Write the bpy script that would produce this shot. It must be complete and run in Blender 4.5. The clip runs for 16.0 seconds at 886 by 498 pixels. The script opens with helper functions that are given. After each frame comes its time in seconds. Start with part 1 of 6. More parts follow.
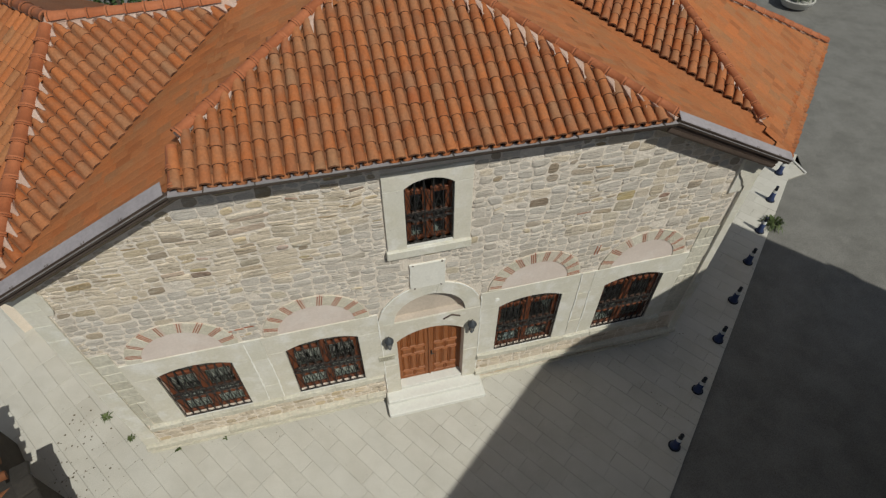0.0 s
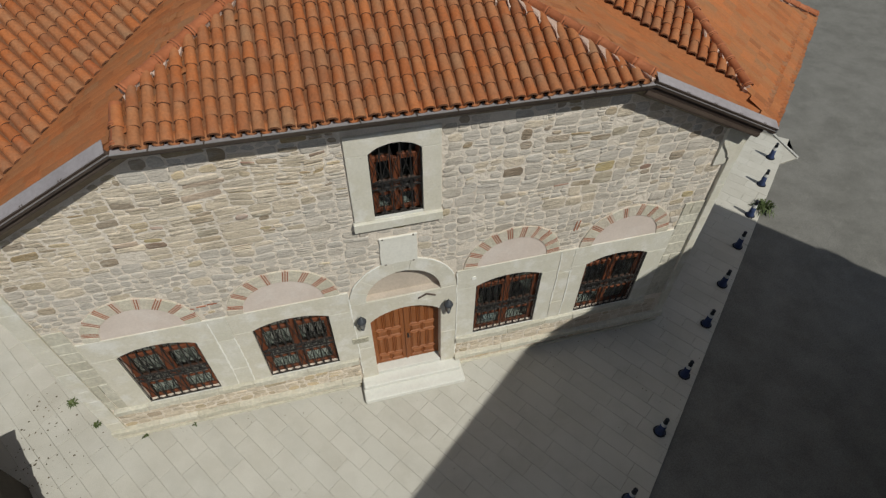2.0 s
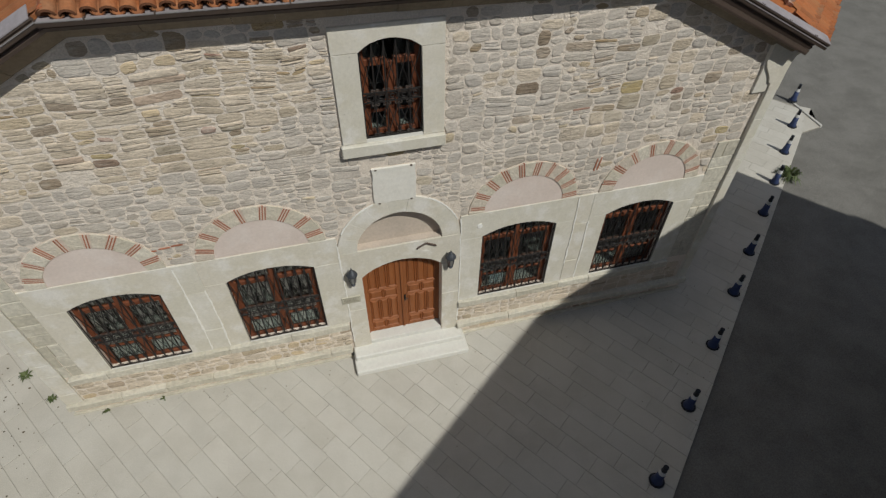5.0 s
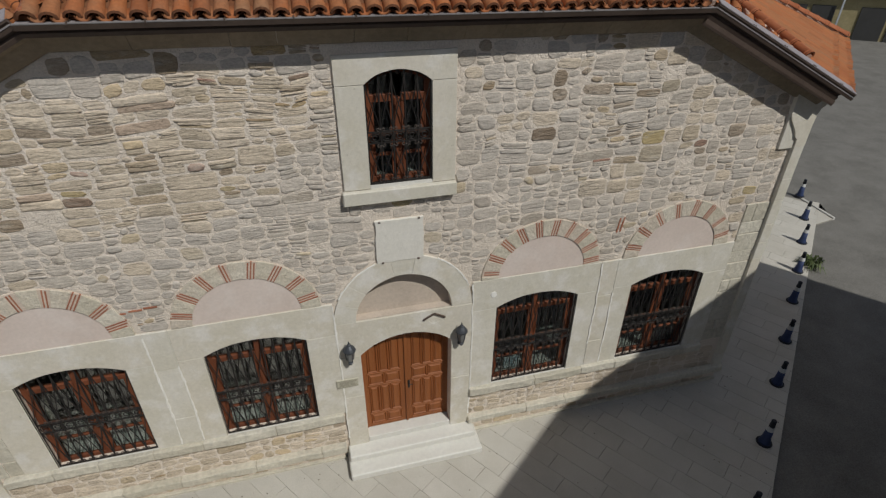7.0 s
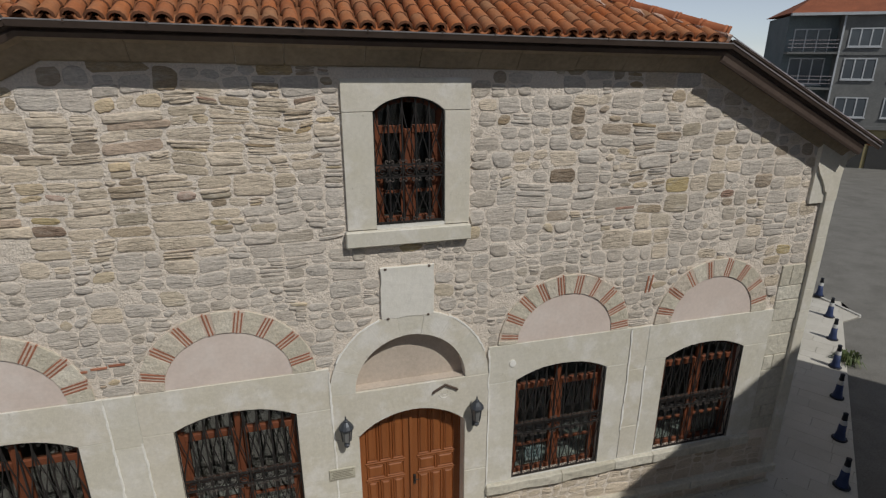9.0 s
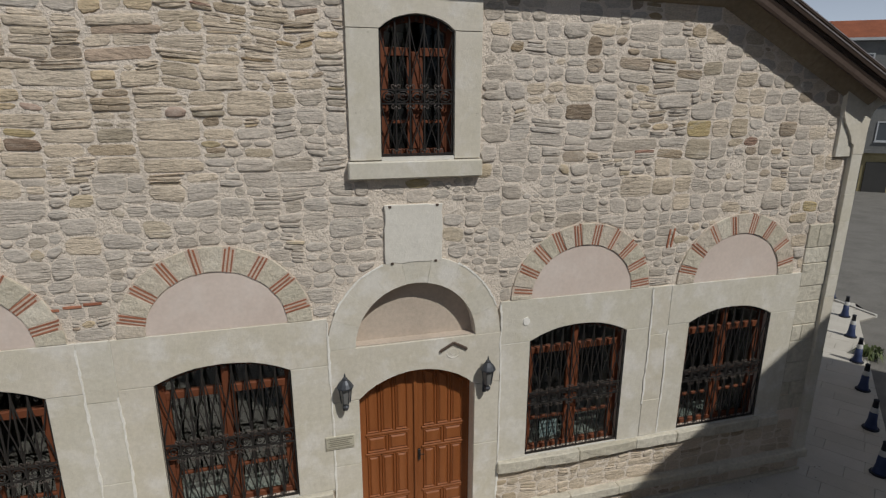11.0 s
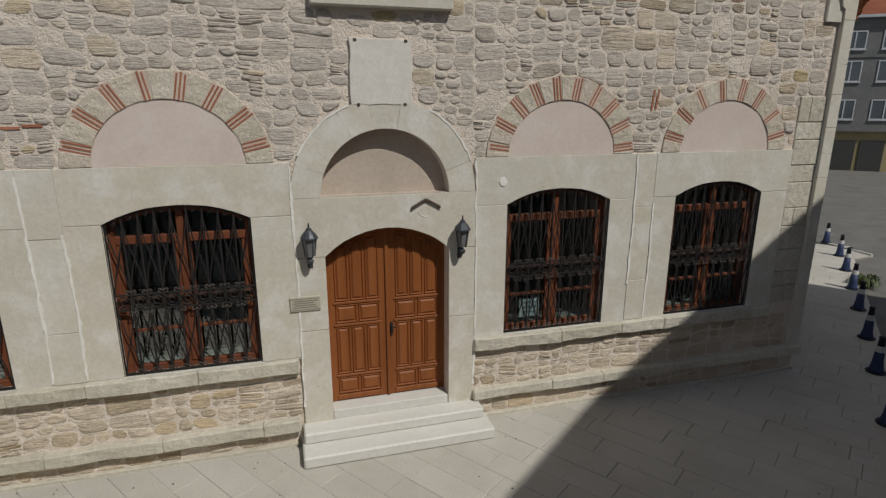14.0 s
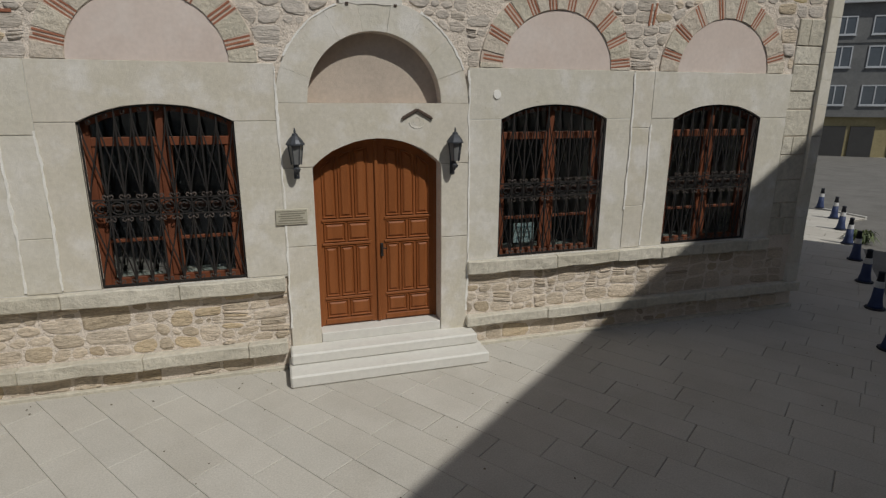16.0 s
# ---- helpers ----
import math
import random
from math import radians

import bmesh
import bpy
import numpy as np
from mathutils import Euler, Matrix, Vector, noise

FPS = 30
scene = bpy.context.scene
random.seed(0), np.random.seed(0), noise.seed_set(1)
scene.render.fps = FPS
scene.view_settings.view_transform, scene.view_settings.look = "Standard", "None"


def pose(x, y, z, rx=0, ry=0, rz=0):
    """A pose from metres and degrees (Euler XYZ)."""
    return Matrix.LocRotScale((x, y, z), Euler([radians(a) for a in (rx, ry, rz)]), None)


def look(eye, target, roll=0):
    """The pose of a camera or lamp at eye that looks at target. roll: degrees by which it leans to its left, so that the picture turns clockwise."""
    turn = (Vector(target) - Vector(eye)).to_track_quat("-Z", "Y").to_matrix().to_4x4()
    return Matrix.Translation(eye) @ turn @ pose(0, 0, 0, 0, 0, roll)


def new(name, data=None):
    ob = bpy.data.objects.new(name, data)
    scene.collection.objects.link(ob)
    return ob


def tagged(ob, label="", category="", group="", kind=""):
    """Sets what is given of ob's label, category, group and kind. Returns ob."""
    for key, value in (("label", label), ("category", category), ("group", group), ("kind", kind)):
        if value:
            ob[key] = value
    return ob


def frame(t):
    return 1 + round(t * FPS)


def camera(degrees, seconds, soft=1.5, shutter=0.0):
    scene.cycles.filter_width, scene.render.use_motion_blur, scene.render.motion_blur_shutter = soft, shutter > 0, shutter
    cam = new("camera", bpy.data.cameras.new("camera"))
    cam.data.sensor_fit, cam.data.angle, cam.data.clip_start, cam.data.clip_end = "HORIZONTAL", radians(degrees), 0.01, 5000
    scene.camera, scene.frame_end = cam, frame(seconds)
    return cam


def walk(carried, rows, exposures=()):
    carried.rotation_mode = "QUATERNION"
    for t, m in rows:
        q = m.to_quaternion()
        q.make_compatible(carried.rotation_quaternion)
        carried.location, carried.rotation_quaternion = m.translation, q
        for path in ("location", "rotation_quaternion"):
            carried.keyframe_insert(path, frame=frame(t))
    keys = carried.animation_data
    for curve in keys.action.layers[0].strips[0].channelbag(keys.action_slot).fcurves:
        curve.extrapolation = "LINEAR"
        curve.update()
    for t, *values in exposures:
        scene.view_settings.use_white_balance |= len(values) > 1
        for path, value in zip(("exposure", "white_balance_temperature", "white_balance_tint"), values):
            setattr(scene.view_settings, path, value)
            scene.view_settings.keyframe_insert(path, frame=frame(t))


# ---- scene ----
cam = camera(76.8, 16.0, soft=1.3)
PATH = [
    (0, (-0.813, -7.668, 14.723), (-0.477, -6.374, 13.236), 0.4),
    (0.5, (-0.43, -7.788, 14.716), (-0.096, -6.492, 13.229), 0.3),
    (1, (-0.28, -7.854, 14.556), (0.055, -6.559, 13.07), 0.3),
    (1.5, (-0.242, -7.883, 14.271), (0.096, -6.587, 12.786), 0.4),
    (2, (-0.273, -7.907, 13.965), (0.067, -6.61, 12.481), 0.4),
    (2.5, (-0.327, -7.934, 13.7), (0.015, -6.637, 12.217), 0.5),
    (3, (-0.336, -7.965, 13.349), (0.005, -6.667, 11.867), 0.4),
    (3.5, (-0.334, -7.99, 12.963), (0.01, -6.691, 11.482), 0.4),
    (5.8, (-0.421, -7.81, 11.129), (-0.038, -6.409, 9.754), 0.8),
    (6, (-0.438, -7.796, 10.948), (-0.044, -6.352, 9.621), 0.6),
    (6.5, (-0.462, -7.751, 10.565), (-0.047, -6.216, 9.352), 0.5),
    (7, (-0.518, -7.737, 10.143), (-0.082, -6.123, 9.045), 0.4),
    (7.5, (-0.535, -7.709, 9.705), (-0.08, -6.025, 8.726), 0.4),
    (8, (-0.595, -7.692, 9.251), (-0.124, -5.945, 8.398), 0.2),
    (10.3, (-0.717, -7.25, 7.55), (-0.209, -5.391, 7.017), 0.2),
    (10.5, (-0.744, -7.279, 7.373), (-0.234, -5.418, 6.846), 0.2),
    (11, (-0.777, -7.264, 7.003), (-0.259, -5.405, 6.476), 0.2),
    (11.5, (-0.759, -7.237, 6.617), (-0.238, -5.38, 6.089), 0.2),
    (12, (-0.702, -7.224, 6.255), (-0.181, -5.367, 5.725), 0.3),
    (12.5, (-0.604, -7.214, 5.899), (-0.08, -5.357, 5.374), 0.2),
    (13, (-0.495, -7.251, 5.538), (0.03, -5.392, 5.019), 0.1),
    (13.5, (-0.451, -7.339, 5.173), (0.08, -5.481, 4.657), 0.2),
    (14, (-0.464, -7.476, 4.84), (0.065, -5.617, 4.329), 0.1),
    (14.5, (-0.559, -7.52, 4.582), (-0.022, -5.664, 4.067), 0.1),
    (15, (-0.588, -7.542, 4.284), (-0.045, -5.686, 3.77), 0.1),
    (15.5, (-0.549, -7.537, 3.941), (0.003, -5.683, 3.432), 0.2),
    (16, (-0.468, -7.512, 3.647), (0.087, -5.661, 3.133), 0.2),
]
walk(cam, [(t, look(eye, target, roll)) for t, eye, target, roll in PATH],
     exposures=[(0, 0.22, 6330, 4), (3.5, 0.20, 6250, 5), (7.0, -0.02, 6230, 8), (11.0, -0.03, 6280, 9), (13.5, -0.09, 6300, 9), (16.0, -0.11, 6270, 9)])

# ---------------------------------------------------------------- light
SUN = Vector((0.276, -0.572, 0.772)).normalized()      # towards the sun
world = bpy.data.worlds.new("world")
scene.world = world
world.use_nodes = True
wn = world.node_tree.nodes
sky = wn.new("ShaderNodeTexSky")
sky.sky_type = "NISHITA"
sky.sun_disc = False
sky.air_density, sky.dust_density, sky.ozone_density = 1.0, 0.0, 3.0
sky.altitude = 3500
sky.sun_elevation = math.asin(SUN.z)
sky.sun_rotation = math.atan2(SUN.x, SUN.y)
wn["Background"].inputs["Strength"].default_value = 0.083
haze = wn.new("ShaderNodeHueSaturation")       # thin summer haze takes some blue out of the sky
haze.inputs["Saturation"].default_value = 0.4
world.node_tree.links.new(sky.outputs[0], haze.inputs["Color"])
world.node_tree.links.new(haze.outputs[0], wn["Background"].inputs["Color"])
sun_data = bpy.data.lights.new("sun", "SUN")
sun_data.energy, sun_data.angle, sun_data.color = 3.0, radians(0.53), (1.0, 0.955, 0.88)
sun = new("sun", sun_data)
sun.matrix_world = look(SUN * 60, (0, 0, 0))


# ---------------------------------------------------------------- materials
def nodes_of(name):
    m = bpy.data.materials.new(name)
    m.use_nodes = True
    nt = m.node_tree
    return m, nt, nt.nodes["Principled BSDF"]


def ramp(nt, fac, stops):
    r = nt.nodes.new("ShaderNodeValToRGB")
    el = r.color_ramp.elements
    while len(el) < len(stops):
        el.new(0.5)
    for e, (p, c) in zip(el, stops):
        e.position, e.color = p, (*c, 1)
    nt.links.new(fac, r.inputs["Fac"])
    return r.outputs["Color"]


def noise_tex(nt, scale, detail=4.0, stretch=(1, 1, 1), rough=0.6):
    co = nt.nodes.new("ShaderNodeTexCoord")
    mp = nt.nodes.new("ShaderNodeMapping")
    mp.inputs["Scale"].default_value = stretch
    n = nt.nodes.new("ShaderNodeTexNoise")
    n.inputs["Scale"].default_value = scale
    n.inputs["Detail"].default_value = detail
    n.inputs["Roughness"].default_value = rough
    geo = nt.nodes.new("ShaderNodeNewGeometry")
    nt.links.new(geo.outputs["Position"], mp.inputs["Vector"])
    nt.links.new(mp.outputs["Vector"], n.inputs["Vector"])
    return n.outputs["Fac"]


def mixed(nt, a, b, fac, mode="MIX"):
    m = nt.nodes.new("ShaderNodeMix")
    m.data_type, m.blend_type = "RGBA", mode
    for sock, v in ((m.inputs[6], a), (m.inputs[7], b), (m.inputs[0], fac)):
        if isinstance(v, (int, float)):
            sock.default_value = v
        elif isinstance(v, tuple):
            sock.default_value = (*v, 1)
        else:
            nt.links.new(v, sock)
    return m.outputs[2]


def surface(name, stops, rnd="none", stain=(0.8, 0.25), grain=(25.0, 0.2), bump=(60.0, 0.004), rough=0.85, metal=0.0,
            stretch=(1, 1, 1), stain_col=None, spec=0.3, coarse=None, bloom=None, strata=None, pits=None):
    """A surface with colours picked from stops (by object, by island, or by broad noise), stains, grain and relief."""
    m, nt, bsdf = nodes_of(name)
    if rnd == "object":
        pick = nt.nodes.new("ShaderNodeObjectInfo").outputs["Random"]
    elif rnd == "island":
        pick = nt.nodes.new("ShaderNodeNewGeometry").outputs["Random Per Island"]
    else:
        pick = noise_tex(nt, 0.9, 3.0, stretch)
    col = ramp(nt, pick, stops)
    broad = noise_tex(nt, stain[0], 6.0, stretch)
    dark = tuple(c * 0.55 for c in stops[0][1]) if stain_col is None else stain_col
    mask = ramp(nt, broad, [(0.42, (0, 0, 0)), (0.72, (1, 1, 1))])
    sc = nt.nodes.new("ShaderNodeMath")
    sc.operation = "MULTIPLY"
    nt.links.new(mask, sc.inputs[0])
    sc.inputs[1].default_value = stain[1]
    col = mixed(nt, col, dark, sc.outputs[0])
    if bloom:
        lm = ramp(nt, noise_tex(nt, bloom[0], 5.0, stretch, 0.65), [(0.5, (0, 0, 0)), (0.64, (bloom[1],) * 3)])
        col = mixed(nt, col, bloom[2], lm)
    fine = noise_tex(nt, grain[0], 8.0, stretch)
    gr = ramp(nt, fine, [(0.3, (1 - grain[1],) * 3), (0.7, (1 + grain[1],) * 3)])
    col = mixed(nt, col, gr, 1.0, "MULTIPLY")
    if pits:            # small dark chips and holes
        col = mixed(nt, col, pits[1], ramp(nt, noise_tex(nt, pits[0], 5.0, (1, 1, 1), 0.7), [(0.66, (0, 0, 0)), (0.72, (0.55,) * 3)]))
    nt.links.new(col, bsdf.inputs["Base Color"])
    bsdf.inputs["Roughness"].default_value = rough
    bsdf.inputs["Metallic"].default_value = metal
    bsdf.inputs["Specular IOR Level"].default_value = spec
    if bump:
        b = nt.nodes.new("ShaderNodeBump")
        b.inputs["Strength"].default_value = 1.0
        b.inputs["Distance"].default_value = bump[1]
        h = noise_tex(nt, bump[0], 8.0, stretch)
        nt.links.new(h, b.inputs["Height"])
        last = b
        if coarse:
            b2 = nt.nodes.new("ShaderNodeBump")
            b2.inputs["Distance"].default_value = coarse[1]
            nt.links.new(noise_tex(nt, coarse[0], 4.0, stretch), b2.inputs["Height"])
            nt.links.new(b2.outputs["Normal"], b.inputs["Normal"])
            if strata:      # bedding planes of split stone, strong in some patches only
                layers = ramp(nt, noise_tex(nt, strata[0], 3.0, (0.16, 0.16, 2.6), 0.55), [(0.40, (0, 0, 0)), (0.50, (0.7,) * 3), (0.58, (0.45,) * 3), (0.66, (1, 1, 1))])
                patch = ramp(nt, noise_tex(nt, 1.7, 2.0, (0.8, 1, 1.5)), [(0.42, (0.08,) * 3), (0.62, (1, 1, 1))])
                b3 = nt.nodes.new("ShaderNodeBump")
                b3.inputs["Distance"].default_value = strata[1]
                nt.links.new(mixed(nt, layers, patch, 1.0, "MULTIPLY"), b3.inputs["Height"])
                nt.links.new(b3.outputs["Normal"], b2.inputs["Normal"])
        nt.links.new(last.outputs["Normal"], bsdf.inputs["Normal"])
    return m


STONE_STOPS = [(0.0, (0.486, 0.427, 0.361)), (0.2, (0.538, 0.475, 0.408)), (0.42, (0.517, 0.467, 0.411)), (0.62, (0.555, 0.488, 0.416)),
               (0.78, (0.493, 0.444, 0.391)), (0.88, (0.448, 0.388, 0.317)), (0.95, (0.534, 0.478, 0.414)), (0.985, (0.519, 0.426, 0.294)), (1.0, (0.404, 0.335, 0.265))]
TAN_STOPS = [(0.0, (0.601, 0.504, 0.389)), (0.2, (0.651, 0.551, 0.435)), (0.42, (0.601, 0.514, 0.410)), (0.58, (0.640, 0.535, 0.411)),
             (0.76, (0.552, 0.464, 0.357)), (0.87, (0.496, 0.413, 0.308)), (0.94, (0.601, 0.475, 0.311)), (0.98, (0.414, 0.335, 0.249)), (1.0, (0.492, 0.377, 0.288))]
WORN_STOPS = [(0.0, (0.460, 0.375, 0.289)), (0.25, (0.386, 0.312, 0.233)), (0.45, (0.521, 0.418, 0.296)), (0.65, (0.325, 0.255, 0.183)), (0.8, (0.495, 0.363, 0.196)), (0.92, (0.251, 0.192, 0.138)), (1.0, (0.410, 0.245, 0.183))]
STONE_LOOK = dict(bump=(45, 0.007), rough=0.9, coarse=(11, 0.022), stretch=(0.7, 1, 1.5), bloom=(4.5, 0.45, (0.585, 0.53, 0.455)))
M_STONE = surface("rubble_stone", STONE_STOPS, "object", (3.0, 0.28), (34, 0.2), strata=(9.0, 0.012), **STONE_LOOK)
M_STONE_I = surface("rubble_stone_joined", STONE_STOPS, "island", (3.0, 0.28), (34, 0.2), strata=(9.0, 0.012), **STONE_LOOK)
M_STONE_WORN = surface("weathered_brown_stone", WORN_STOPS, "island", (3.5, 0.3), (34, 0.2), (60, 0.013), 0.9, coarse=(13, 0.03), stretch=(0.55, 1, 2.0), bloom=(4.5, 0.4, (0.55, 0.49, 0.41)), strata=(10.0, 0.02))
M_STONE_TAN = surface("tan_slab_stone", TAN_STOPS, "island", (3.5, 0.34), (34, 0.2), (60, 0.007), 0.9, coarse=(12, 0.026), stretch=(0.7, 1, 1.7), strata=(10.0, 0.02))
M_MORTAR = surface("lime_mortar", [(0.3, (0.675, 0.588, 0.495)), (0.7, (0.74, 0.653, 0.56))], "none", (1.2, 0.25), (40, 0.14), (38, 0.02), 0.95, coarse=(9, 0.04), stain_col=(0.47, 0.41, 0.33))
ASHLAR_STOPS = [(0.0, (0.595, 0.55, 0.465)), (0.35, (0.62, 0.575, 0.49)), (0.7, (0.59, 0.555, 0.475)), (1.0, (0.63, 0.595, 0.52))]
M_ASHLAR = surface("dressed_limestone", ASHLAR_STOPS, "object", (1.7, 0.5), (19, 0.06), (75, 0.004), 0.88, stain_col=(0.52, 0.475, 0.36), coarse=(4.5, 0.012), bloom=(1.9, 0.75, (0.69, 0.66, 0.61)), pits=(7.0, (0.36, 0.32, 0.25)))
M_VOUSSOIR = surface("rough_tan_voussoir", [(0.0, (0.53, 0.485, 0.39)), (0.4, (0.59, 0.535, 0.435)), (0.7, (0.56, 0.49, 0.405)), (1.0, (0.63, 0.58, 0.485))], "object", (4.0, 0.24), (26, 0.16), (50, 0.008), 0.9, coarse=(10, 0.03), stain_col=(0.42, 0.33, 0.22))
M_LEDGE = surface("weathered_ledge_stone", [(0.0, (0.50, 0.46, 0.37)), (1.0, (0.60, 0.56, 0.47))], "object", (2.0, 0.3), (14, 0.15), (45, 0.01), 0.9, coarse=(7, 0.03))
M_BRICKBED = surface("pinkish_brick_mortar", [(0.3, (0.55, 0.44, 0.355)), (0.7, (0.61, 0.51, 0.42))], "none", (5.0, 0.3), (40, 0.14), (45, 0.01), 0.95)
M_PINK = surface("pink_lime_plaster", [(0.3, (0.595, 0.495, 0.435)), (0.7, (0.65, 0.555, 0.495))], "none", (1.6, 0.12), (20, 0.05), (80, 0.002), 0.9, bloom=(1.9, 0.4, (0.68, 0.61, 0.56)))
M_NICHE = surface("tan_niche_plaster", [(0.3, (0.47, 0.395, 0.325)), (0.7, (0.53, 0.45, 0.375))], "none", (1.6, 0.3), (20, 0.08), (60, 0.004), 0.9)
# much darker than the other window wood, so the scroll band reads dark
M_SASH_DARK = surface("dark_middle_rail", [(0.3, (0.04, 0.02, 0.013)), (0.7, (0.065, 0.03, 0.018))], "none", (2, 0.2), (30, 0.2), None, 0.6)
M_BRICK = surface("red_brick", [(0.0, (0.30, 0.12, 0.072)), (1.0, (0.40, 0.175, 0.105))], "object", (5, 0.25), (40, 0.2), (60, 0.005), 0.9)
M_MARBLE = surface("white_marble", [(0.0, (0.60, 0.58, 0.53)), (1.0, (0.66, 0.645, 0.60))], "none", (1.5, 0.2), (12, 0.06), (50, 0.003), 0.6, stain_col=(0.5, 0.47, 0.4))
M_PANEL = surface("pale_panel_stone", [(0.0, (0.66, 0.63, 0.565)), (1.0, (0.71, 0.68, 0.62))], "none", (1.8, 0.25), (16, 0.05), (60, 0.004), 0.9, stain_col=(0.55, 0.51, 0.42), coarse=(5, 0.012))
M_LIME = surface("white_lime", [(0.3, (0.76, 0.735, 0.68)), (0.7, (0.84, 0.82, 0.77))], "none", (3, 0.25), (30, 0.08), (60, 0.004), 0.95, stain_col=(0.60, 0.56, 0.48))
# tan cornice stone, its base colour lowered to deepen the shade under the eaves
M_SOFFIT = surface("shade_darkened_cornice_stone", [(0.3, (0.275, 0.217, 0.15)), (0.7, (0.35, 0.28, 0.198))], "none", (1.5, 0.5), (14, 0.15), (40, 0.006), 0.9)
TILE_STOPS = [(0.0, (0.25, 0.085, 0.031)), (0.2, (0.32, 0.098, 0.029)), (0.45, (0.355, 0.113, 0.034)), (0.62, (0.30, 0.118, 0.047)),
              (0.8, (0.38, 0.124, 0.038)), (0.93, (0.29, 0.132, 0.06)), (1.0, (0.32, 0.088, 0.026))]
SIDE_STOPS = [(0.0, (0.25, 0.085, 0.027)), (0.2, (0.355, 0.112, 0.033)), (0.38, (0.30, 0.118, 0.042)), (0.55, (0.40, 0.128, 0.038)), (0.7, (0.275, 0.122, 0.05)), (0.85, (0.375, 0.118, 0.034)), (1.0, (0.33, 0.135, 0.05))]
M_TILE = surface("clay_roof_tile", TILE_STOPS, "object", (2.2, 0.35), (22, 0.2), (50, 0.004), 0.75, stain_col=(0.22, 0.17, 0.11))
M_TILE_I = surface("clay_roof_tile_joined", TILE_STOPS, "island", (2.2, 0.35), (22, 0.2), (50, 0.004), 0.75, stain_col=(0.22, 0.17, 0.11))
M_TILE_S = surface("clay_roof_tile_sides", SIDE_STOPS, "island", (1.2, 0.3), (22, 0.15), (50, 0.004), 0.75, stain_col=(0.24, 0.14, 0.07))
# near-black clay on the tile mouths paints the gap shadow at each overlap
M_MOUTH = surface("shadow_dark_tile_mouth", [(0.0, (0.085, 0.036, 0.018)), (1.0, (0.15, 0.06, 0.028))], "island", (5, 0.3), (30, 0.2), None, 0.9)
# darker copy of the pan clay; on the roof it paints shade between barrels
M_PAN = surface("dark_clay_pan_tile", [(0.3, (0.13, 0.046, 0.018)), (0.7, (0.19, 0.07, 0.026))], "none", (2.0, 0.4), (18, 0.2), (30, 0.01), 0.8, stain_col=(0.16, 0.10, 0.06))
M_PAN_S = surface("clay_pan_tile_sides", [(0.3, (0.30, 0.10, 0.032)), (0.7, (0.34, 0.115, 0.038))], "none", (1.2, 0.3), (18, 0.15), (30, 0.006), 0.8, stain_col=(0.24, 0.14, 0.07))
M_CAP = surface("clay_ridge_tile", [(0.0, (0.31, 0.095, 0.036)), (1.0, (0.38, 0.13, 0.055))], "object", (3, 0.2), (22, 0.12), (50, 0.003), 0.75)
M_WHITE_MORTAR = surface("white_mortar", [(0.3, (0.36, 0.22, 0.16)), (0.7, (0.52, 0.40, 0.335))], "none", (4, 0.3), (30, 0.15), (40, 0.01), 0.95, stain_col=(0.5, 0.3, 0.2))
M_ZINC = surface("grey_zinc_gutter", [(0.3, (0.26, 0.23, 0.235)), (0.7, (0.33, 0.295, 0.30))], "none", (2, 0.3), (15, 0.1), None, 0.6, 0.1)
M_LIP = surface("folded_zinc_lip", [(0.3, (0.27, 0.25, 0.245)), (0.7, (0.35, 0.33, 0.325))], "none", (2, 0.3), (15, 0.1), None, 0.45, 0.3)
M_BROWNMETAL = surface("brown_painted_metal", [(0.3, (0.085, 0.060, 0.048)), (0.7, (0.12, 0.088, 0.07))], "none", (2, 0.3), (15, 0.1), None, 0.5, 0.2)
M_DOOR = surface("varnished_door_wood", [(0.3, (0.215, 0.068, 0.018)), (0.7, (0.285, 0.097, 0.029))], "none", (1.2, 0.2), (40, 0.18), (60, 0.002), 0.5, stretch=(6, 6, 0.6))
M_SASH = surface("red_brown_window_wood", [(0.3, (0.125, 0.040, 0.018)), (0.7, (0.185, 0.058, 0.025))], "none", (1.2, 0.3), (40, 0.2), (60, 0.002), 0.6, stretch=(6, 6, 0.8))
M_IRON = surface("black_wrought_iron", [(0.3, (0.024, 0.022, 0.021)), (0.7, (0.042, 0.037, 0.034))], "none", (6, 0.2), (40, 0.2), None, 0.55, 0.3)
M_ROSETTE = surface("worn_iron_scroll", [(0.0, (0.065, 0.052, 0.046)), (1.0, (0.12, 0.098, 0.085))], "object", (6, 0.3), (40, 0.2), None, 0.6, 0.2)
PAVE_STOPS = [(0.0, (0.455, 0.427, 0.374)), (0.5, (0.487, 0.459, 0.405)), (0.8, (0.470, 0.446, 0.397)), (1.0, (0.505, 0.476, 0.422))]
PAVE_LOOK = dict(stain=(0.8, 0.38), grain=(55, 0.13), bump=(45, 0.004), rough=0.88, stain_col=(0.315, 0.285, 0.24), coarse=(5, 0.010), bloom=(1.3, 0.45, (0.50, 0.475, 0.425)))
M_PAVE = surface("paving_slab_stone", PAVE_STOPS, "object", **PAVE_LOOK)
M_PAVE_I = surface("paving_slab_stone_joined", PAVE_STOPS, "island", **PAVE_LOOK)
M_JOINT = surface("joint_sand", [(0.3, (0.22, 0.20, 0.165)), (0.7, (0.38, 0.355, 0.305))], "none", (2, 0.3), (30, 0.2), (40, 0.01), 0.95)
